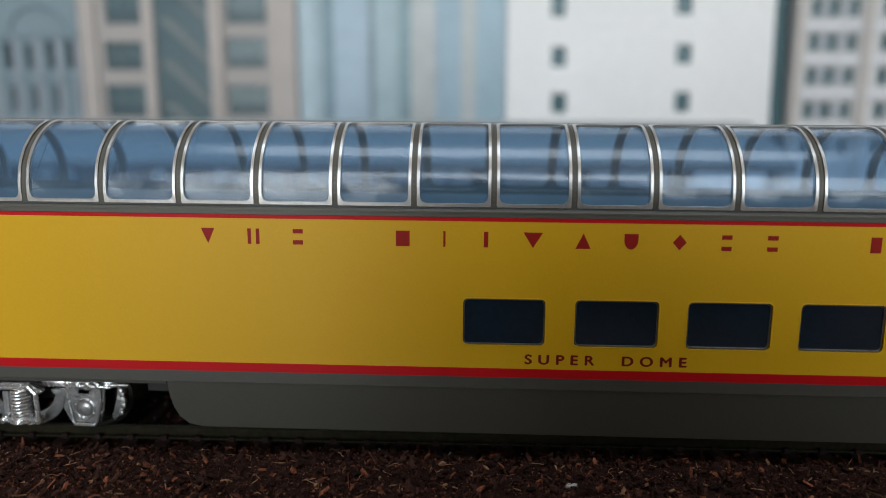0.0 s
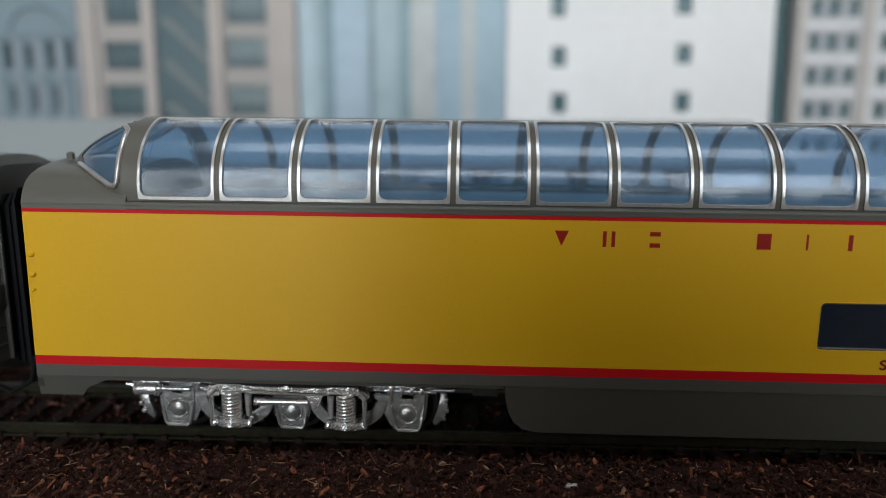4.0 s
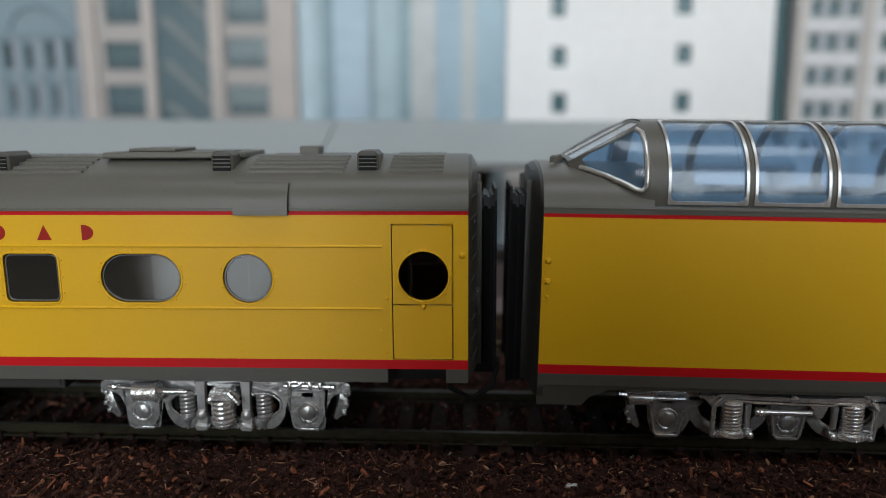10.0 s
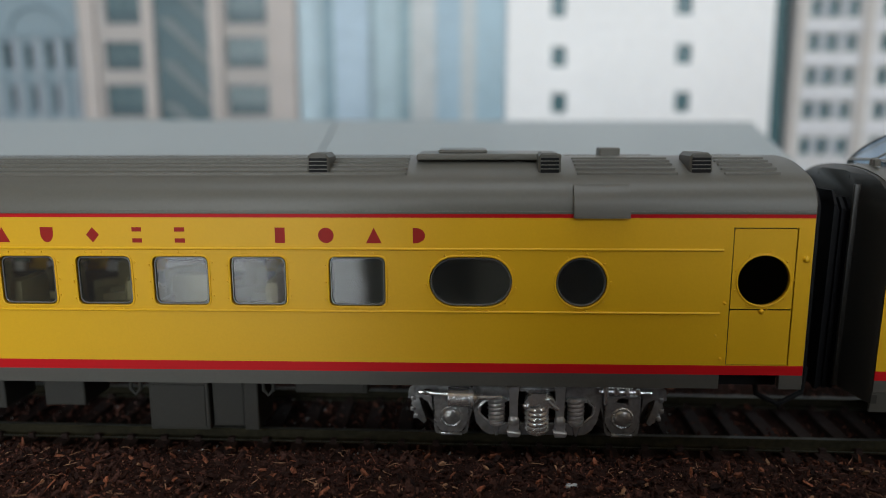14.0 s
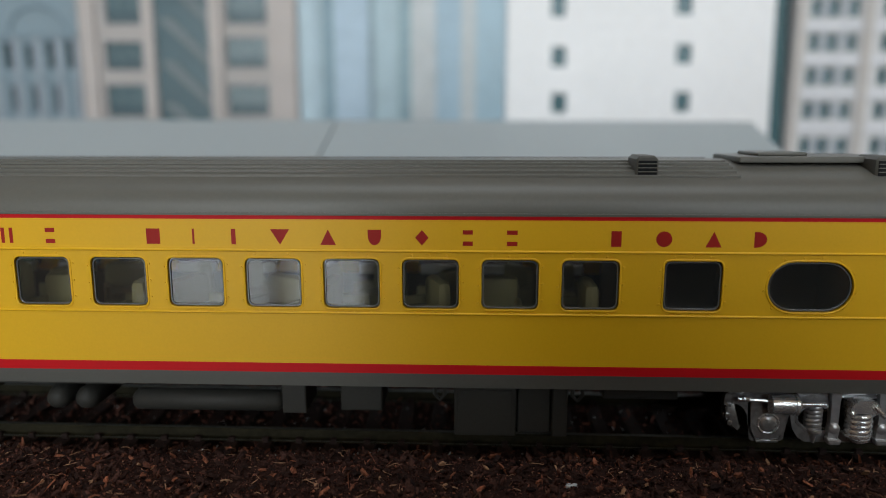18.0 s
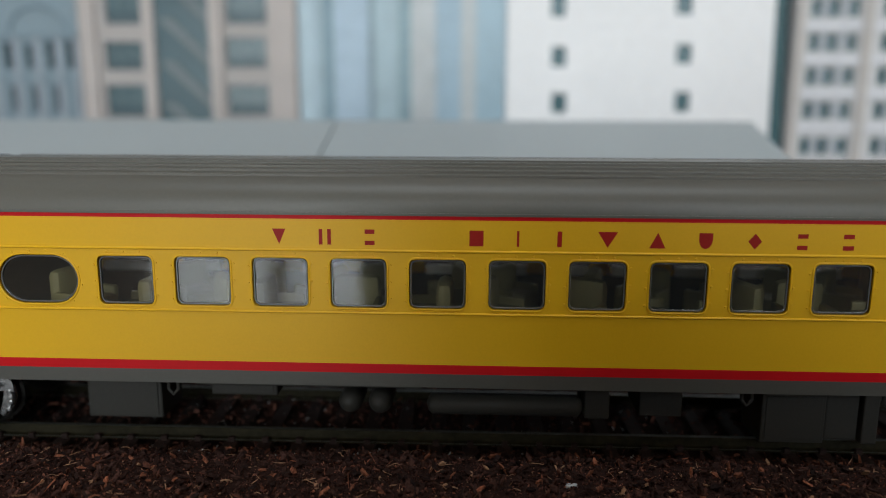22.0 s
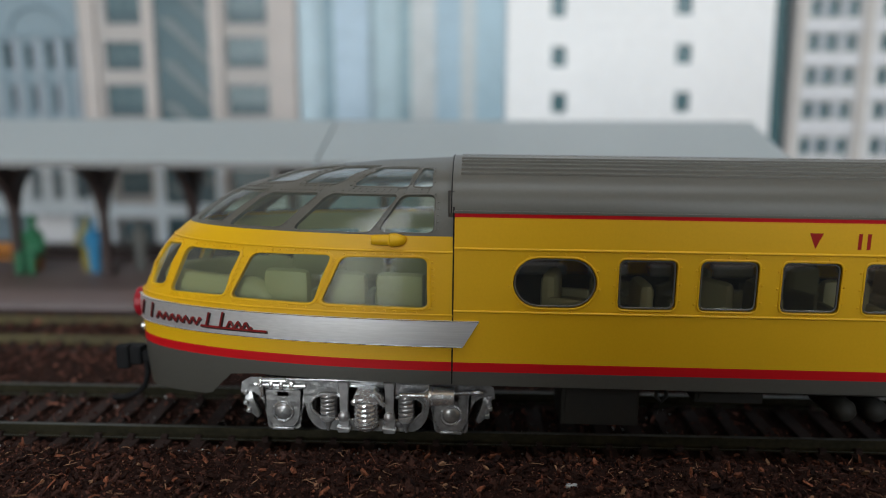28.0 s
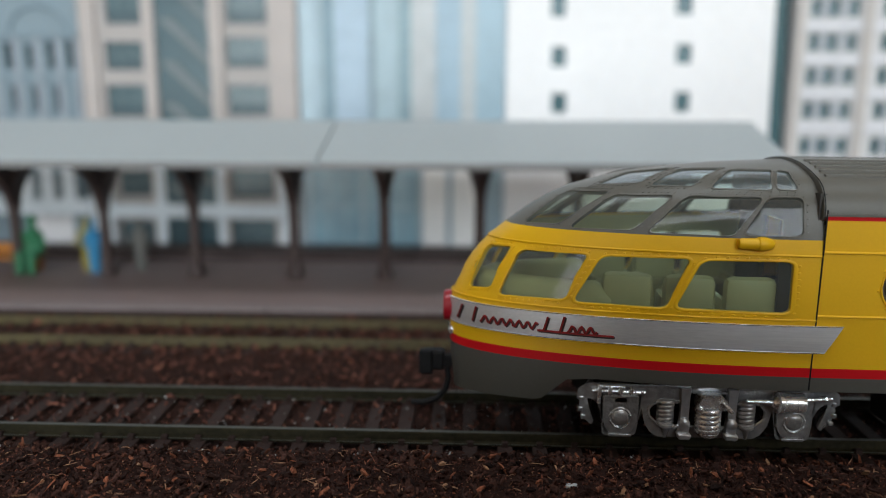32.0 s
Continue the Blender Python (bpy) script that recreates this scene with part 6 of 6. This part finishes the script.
lettering("lettering", "SUPER  DOME", 1.62, 193.3, 219.8, 15.5, -17.43, SCRIPTRED, car_b, "small maroon capitals below the windows")
flat_band("lower_stripe", BS, BE, 13.05, 14.63, RED, car_b, "red lower stripe", 0.01)
flat_band("upper_stripe", BS, BE, 39.32, 39.92, RED, car_b, "thin red upper stripe", 0.01)
for place in (side_near, side_far):
    bm = bmesh.new()
    tucked = lambda u, v, d, place=place: place(u, v, d + 0.12 + 0.11 * max(0.0, 11.2 - v))
    upper = [(BS, 11.05), (BE, 11.05), (BE, 13.05), (BS, 13.05)]
    plate(bm, upper, [], place, (20, 5), 0.8)
    part("skirt", bm, SKIRT, car_b, "narrow grey skirt rail of the dome car")
    for sk, name in (([(BS, 7.4), (59.6, 7.4), (60.8, 8.9), (64, 10.3), (132.2, 10.5), (132.2, 10.95), (BS, 10.95)], "end_skirt"), ([(132.4, 10.95), (132.6, 8.4), (133.1, 6.2), (134.0, 4.4), (135.6, 3.0), (138, 2.5), (300, 2.5), (301, 10.95)], "deep_skirt"), ([(301.2, 10.95), (301.2, 10.6), (344, 10.6), (345, 8.2), (BE, 8.2), (BE, 10.95)], "end_skirt")):
        bm = bmesh.new()
        plate(bm, sk, [], tucked, (12, 2), 0.8)
        bmesh.ops.solidify(bm, geom=list(bm.faces), thickness=0.5)
        part(name, bm, SKIRT, car_b, "grey skirt panel of the dome car")
BROOF = [(17.42, 39.92), (17.4, 40.8), (17.1, 41.8), (16.5, 43.0), (15.5, 44.3), (13.8, 45.4), (11.5, 46.2), (8.0, 46.9), (4.0, 47.3), (0.0, 47.4)]
bm = bmesh.new()
sweep(bm, shell_section(BROOF, 0.9), BS, 69.6, 2)
part("roof", bm, OLIVE, car_b, "olive-grey curved roof end", 30)
bm = bmesh.new()
sweep(bm, shell_section(BROOF, 0.9), 338, BE, 2)
part("roof", bm, OLIVE, car_b, "", 30)
for s in (-1, 1):
    bm = bmesh.new()
    sweep(bm, [(s * 17.42, 39.98), (s * 17.42, 40.7), (s * 17.15, 41.15), (s * 16.2, 41.25), (s * 16.2, 39.98)], 69.6, 338)
    part("roof_edge", bm, OLIVE, car_b)
    bm = bmesh.new()
    box(bm, BS, BE, s * 17.45 - 0.12, s * 17.45 + 0.12, 40.6, 40.95, 0.05)
    part("drip_rail", bm, OLIVE, car_b)
DOME = [(16.75, 41.3), (16.9, 43.0), (16.85, 44.6), (16.5, 46.6), (15.8, 48.4), (14.6, 50.2), (13.0, 51.8), (11.0, 53.2), (8.8, 54.2), (6.6, 54.75), (3.4, 55.05), (0.0, 55.1)]
DL = [0.0]
for (w0, z0), (w1, z1) in zip(DOME, DOME[1:]):
    DL.append(DL[-1] + math.hypot(w1 - w0, z1 - z0))


def dome_point(v):
    return float(np.interp(v, DL, [p[0] for p in DOME])), float(np.interp(v, DL, [p[1] for p in DOME]))


def dome_place(s):
    def place(u, v, d):
        w, z = dome_point(v)
        w1, z1 = dome_point(max(v - 0.3, 0))
        w2, z2 = dome_point(v + 0.3)
        n = Vector((0, z2 - z1, w1 - w2)).normalized()
        return Vector((u, s * (w - n.y * d), z - n.z * d))
    return place


RIBS = [71.15, 84.75] + [97.5 + 12.87 * k for k in range(19)]
VG = DL[9] - 0.5
for s in (-1, 1):
    place = dome_place(s)
    holes = [rrect(a + 0.92, 0.82, b - 0.92, VG, 1.3) for a, b in zip(RIBS, RIBS[1:])]
    bm = bmesh.new()
    plate(bm, [(68.8, 0.0), (338, 0.0), (338, DL[-1]), (68.8, DL[-1])], holes, place, (13, 1.1), 0.15)
    part("dome_shell", bm, OLIVE, car_b, "thin olive frame of the dome", 30)
    for poly in holes:
        dense = []
        for i in range(len(poly)):
            a, b = Vector(poly[i]), Vector(poly[(i + 1) % len(poly)])
            k = max(1, int((b - a).length / 1.2))
            dense += [tuple(a + (b - a) * j / k) for j in range(k)]
        bm = bmesh.new()
        plate(bm, dense, [], lambda u, v, d: place(u, v, d + 0.3), (13, 1.0), 0.1)
        g = part("dome_window", bm, DOMEPANE, car_b, "curved blue-tinted window", 60)
        bm = bmesh.new()
        a, b = min(p[0] for p in poly), max(p[0] for p in poly)
        edge = []
        flat = rrect(a - 0.46, 0.32, b + 0.46, VG + 0.24, 0.3)
        for i in range(len(flat)):
            p, q = Vector(flat[i]), Vector(flat[(i + 1) % len(flat)])
            k = max(1, int((q - p).length / 1.2))
            edge += [tuple(p + (q - p) * j / k) for j in range(k)]
        plate(bm, edge, [dense], lambda u, v, d: place(u, v, d - 0.24), (13, 1.0), 0.5)
        part("window_frame", bm, FRAME, g, "flat bright silver window frame", 25)
    bm = bmesh.new()
    for x in RIBS[1:]:
        studs(bm, [(x, 0.7 + 0.8 * k) for k in range(int((VG - 0.7) / 0.8))], place, 0.15, 0.12)
    part("rivets", bm, OLIVE, car_b)
    bm = bmesh.new()
    studs(bm, [(69.5 + 0.68 * k, VG + 0.95) for k in range(394)], place, 0.17, 0.1)
    part("rivets", bm, FRAME, car_b)
    bm = bmesh.new()
    studs(bm, [(69.5 + 0.68 * k, 0.1) for k in range(394)], place, 0.17, 0.14)
    part("rivets", bm, OLIVE, car_b)
    # sloping end of the dome: its sides go on, cut off by the slanted front

    def cut_z(x):
        return 47.75 + (x - 56.9) * 0.567

    def arc_at(z):
        return float(np.interp(z, [p[1] for p in DOME], DL))

    def narrow(u):
        return 1 - 0.5 * max(0.0, (68.8 - u) / 11.8) ** 1.75

    def sill_z(u):
        w = 16.6 * narrow(u)
        return max(43.75, float(np.interp(w, [p[0] for p in BROOF][::-1], [p[1] for p in BROOF][::-1])) + 0.5)

    def cheek(u, v, d, s=s):
        w, z = dome_point(v)
        return Vector((u, s * (w * narrow(u) - d), z))

    def brow(u, q, d, s=s):
        w, _ = dome_point(arc_at(cut_z(u)))
        return Vector((u, s * w * narrow(u) * q, cut_z(u) + 0.35 * (1 - q * q) - d))

    xs = [56.9 + 11.9 * k / 12 for k in range(13)]
    outline = [(68.8, 0.0)] + [(x, arc_at(cut_z(x))) for x in xs[::-1]] + [(x, arc_at(sill_z(x) - 2.2)) for x in xs[:-1]]
    steps = [66.6, 65.2, 63.8, 62.4, 61.0, 59.8]
    tri = [(68.1, arc_at(sill_z(68.1) + 0.9)), (67.8, arc_at(sill_z(67.8) + 0.3))] + [(x, arc_at(sill_z(x))) for x in steps] + [(58.8, arc_at(cut_z(58.8) - 0.6))]
    tri += [(x, arc_at(cut_z(x) - 0.32)) for x in steps[::-1]] + [(67.7, arc_at(cut_z(67.7) - 0.9)), (68.2, arc_at(cut_z(68.2) - 2.2))]
    bm = bmesh.new()
    plate(bm, outline, [tri], cheek, (1.2, 1.2), 0.4)
    part("dome_end", bm, OLIVE, car_b, "olive cheek of the dome's sloping end", 40)
    bm = bmesh.new()
    plate(bm, tri, [], lambda u, v, d: cheek(u, v, d + 0.2), (1.2, 1.2), 0.1)
    g = part("dome_end_window", bm, DOMEPANE, car_b, "three-cornered blue-tinted end window", 60)
    bm = bmesh.new()
    rim = [(x, arc_at(sill_z(x) - 0.1)) for x in [58.6] + steps[::-1] + [67.7]] + [(68.25, arc_at(sill_z(68.2) + 0.7)), (68.35, arc_at(46.0)), (68.4, arc_at(48.5)), (68.35, arc_at(51.2)), (68.15, arc_at(52.8)), (67.4, arc_at(cut_z(67.4) - 0.4))]
    tube(bm, [cheek(u, v, -0.1) for u, v in rim], 0.46, 8)
    part("window_frame", bm, FRAME, g, "bright silver window frame", 60)
    shield = round_poly([(57.5, 0.012), (68.4, 0.012), (68.4, 0.955), (57.5, 0.955)], 0.01, 3)
    bm = bmesh.new()
    plate(bm, [(56.9, 0.0), (68.8, 0.0), (68.8, 1.0), (56.9, 1.0)], [shield], brow, (1.2, 0.12), 0.4)
    part("dome_front", bm, OLIVE, car_b, "olive frame of the dome's slanted front", 40)
    bm = bmesh.new()
    plate(bm, shield, [], lambda u, v, d: brow(u, v, d + 0.2), (1.2, 0.12), 0.1)
    part("dome_front_window", bm, DOMEPANE, car_b, "slanted blue-tinted front window", 60)
    bm = bmesh.new()
    studs(bm, [(57.5 + 0.75 * k, 0.97) for k in range(15)], lambda u, v, d: brow(u, 0.97 + (v - 0.97) * 0.08, d), 0.17, 0.16)
    part("rivets", bm, OLIVE, car_b)
bm = bmesh.new()
for x, y in ((54.6, -6), (55.8, -3)):
    turned(bm, (x, y, 47.4), (0, 0, 1), [(0, 0.7), (1.0, 0.7), (1.3, 0.3)], 8)
part("roof_bolt", bm, OLIVE, car_b)
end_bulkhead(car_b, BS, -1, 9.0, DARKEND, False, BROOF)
bm = bmesh.new()
box(bm, BS + 1, BE - 1, -16.2, 16.2, 13, 14.2)
part("cabin_floor", bm, INNER, car_b)
bm = bmesh.new()
box(bm, 69, 338, -16.2, 16.2, 38.4, 40.4)
part("dome_floor", bm, BLUEBACK, car_b, "pale grey upper floor of the dome")
bm = bmesh.new()
box(bm, 60, 344, -12.5, 12.5, 9.6, 12.6, 0.2)
part("underframe", bm, BLACK, car_b)
bm = bmesh.new()
box(bm, 127, 131.5, -13.4, -8, 7.5, 10.8, 0.3)
part("equipment_box", bm, UNDERGREY, car_b)
OFF[1] = -0.85
truck6(car_b, 95.3)
truck6(car_b, 320.0)
OFF[0] = OFF[1] = 0.0


# rise and tilt of each car on the uneven track: seconds, millimetres up, millimetres up for each 100 forward
RIDE_A = [(0, -0.6, 0.7), (5, -0.41, 0.74), (7, -0.28, 0.79), (9, -0.15, 0.82), (11, -0.08, 0.81), (13, 0.0, 0.75), (15, 0.03, 0.61), (17, 0.13, 0.44), (19, 0.2, 0.22), (21, 0.25, -0.05), (23, 0.25, -0.34), (25, 0.19, -0.58), (27, 0.09, -0.74), (29, -0.03, -0.87), (32, -0.18, -0.96)]
RIDE_B = [(0, 0.12, -0.56), (2, 0.21, -0.68), (4, 0.23, -0.78), (6, 0.19, -0.86), (8, 0.08, -0.92), (10, -0.09, -0.96), (12, -0.28, -0.99), (14, -0.47, -1.03), (32, -0.5, -1.03)]


def motions():
    """The train rolls by: both cars as one, the wheels with them."""
    for car, x, ride, drop, pivot in ((car_a, AX, RIDE_A, -0.85, -115.0), (car_b, BX, RIDE_B, 0.0, 130.0)):
        rows = []
        for t, s in WAY:
            up = float(np.interp(t, [r[0] for r in ride], [r[1] for r in ride]))
            tilt = float(np.interp(t, [r[0] for r in ride], [r[2] for r in ride]))
            rows.append((t, pose((x + s) * MM, 0, (drop + up + (x - pivot) / 100 * tilt) * MM, 0, -math.degrees(math.atan(tilt / 100)), 0)))
        walk(car, rows)
    ts, ss = [w[0] for w in WAY], [w[1] for w in WAY]
    for ob, x, r, lift in WHEELS:
        rows = []
        for k in range(101):
            t = 0.32 * k
            s = float(np.interp(t, ts, ss))
            rows.append((t, Matrix.Translation((x, 0, (r + lift) * MM)) @ Matrix.Rotation((s - ss[0]) / r, 4, "Y")))
        walk(ob, rows)


motions()
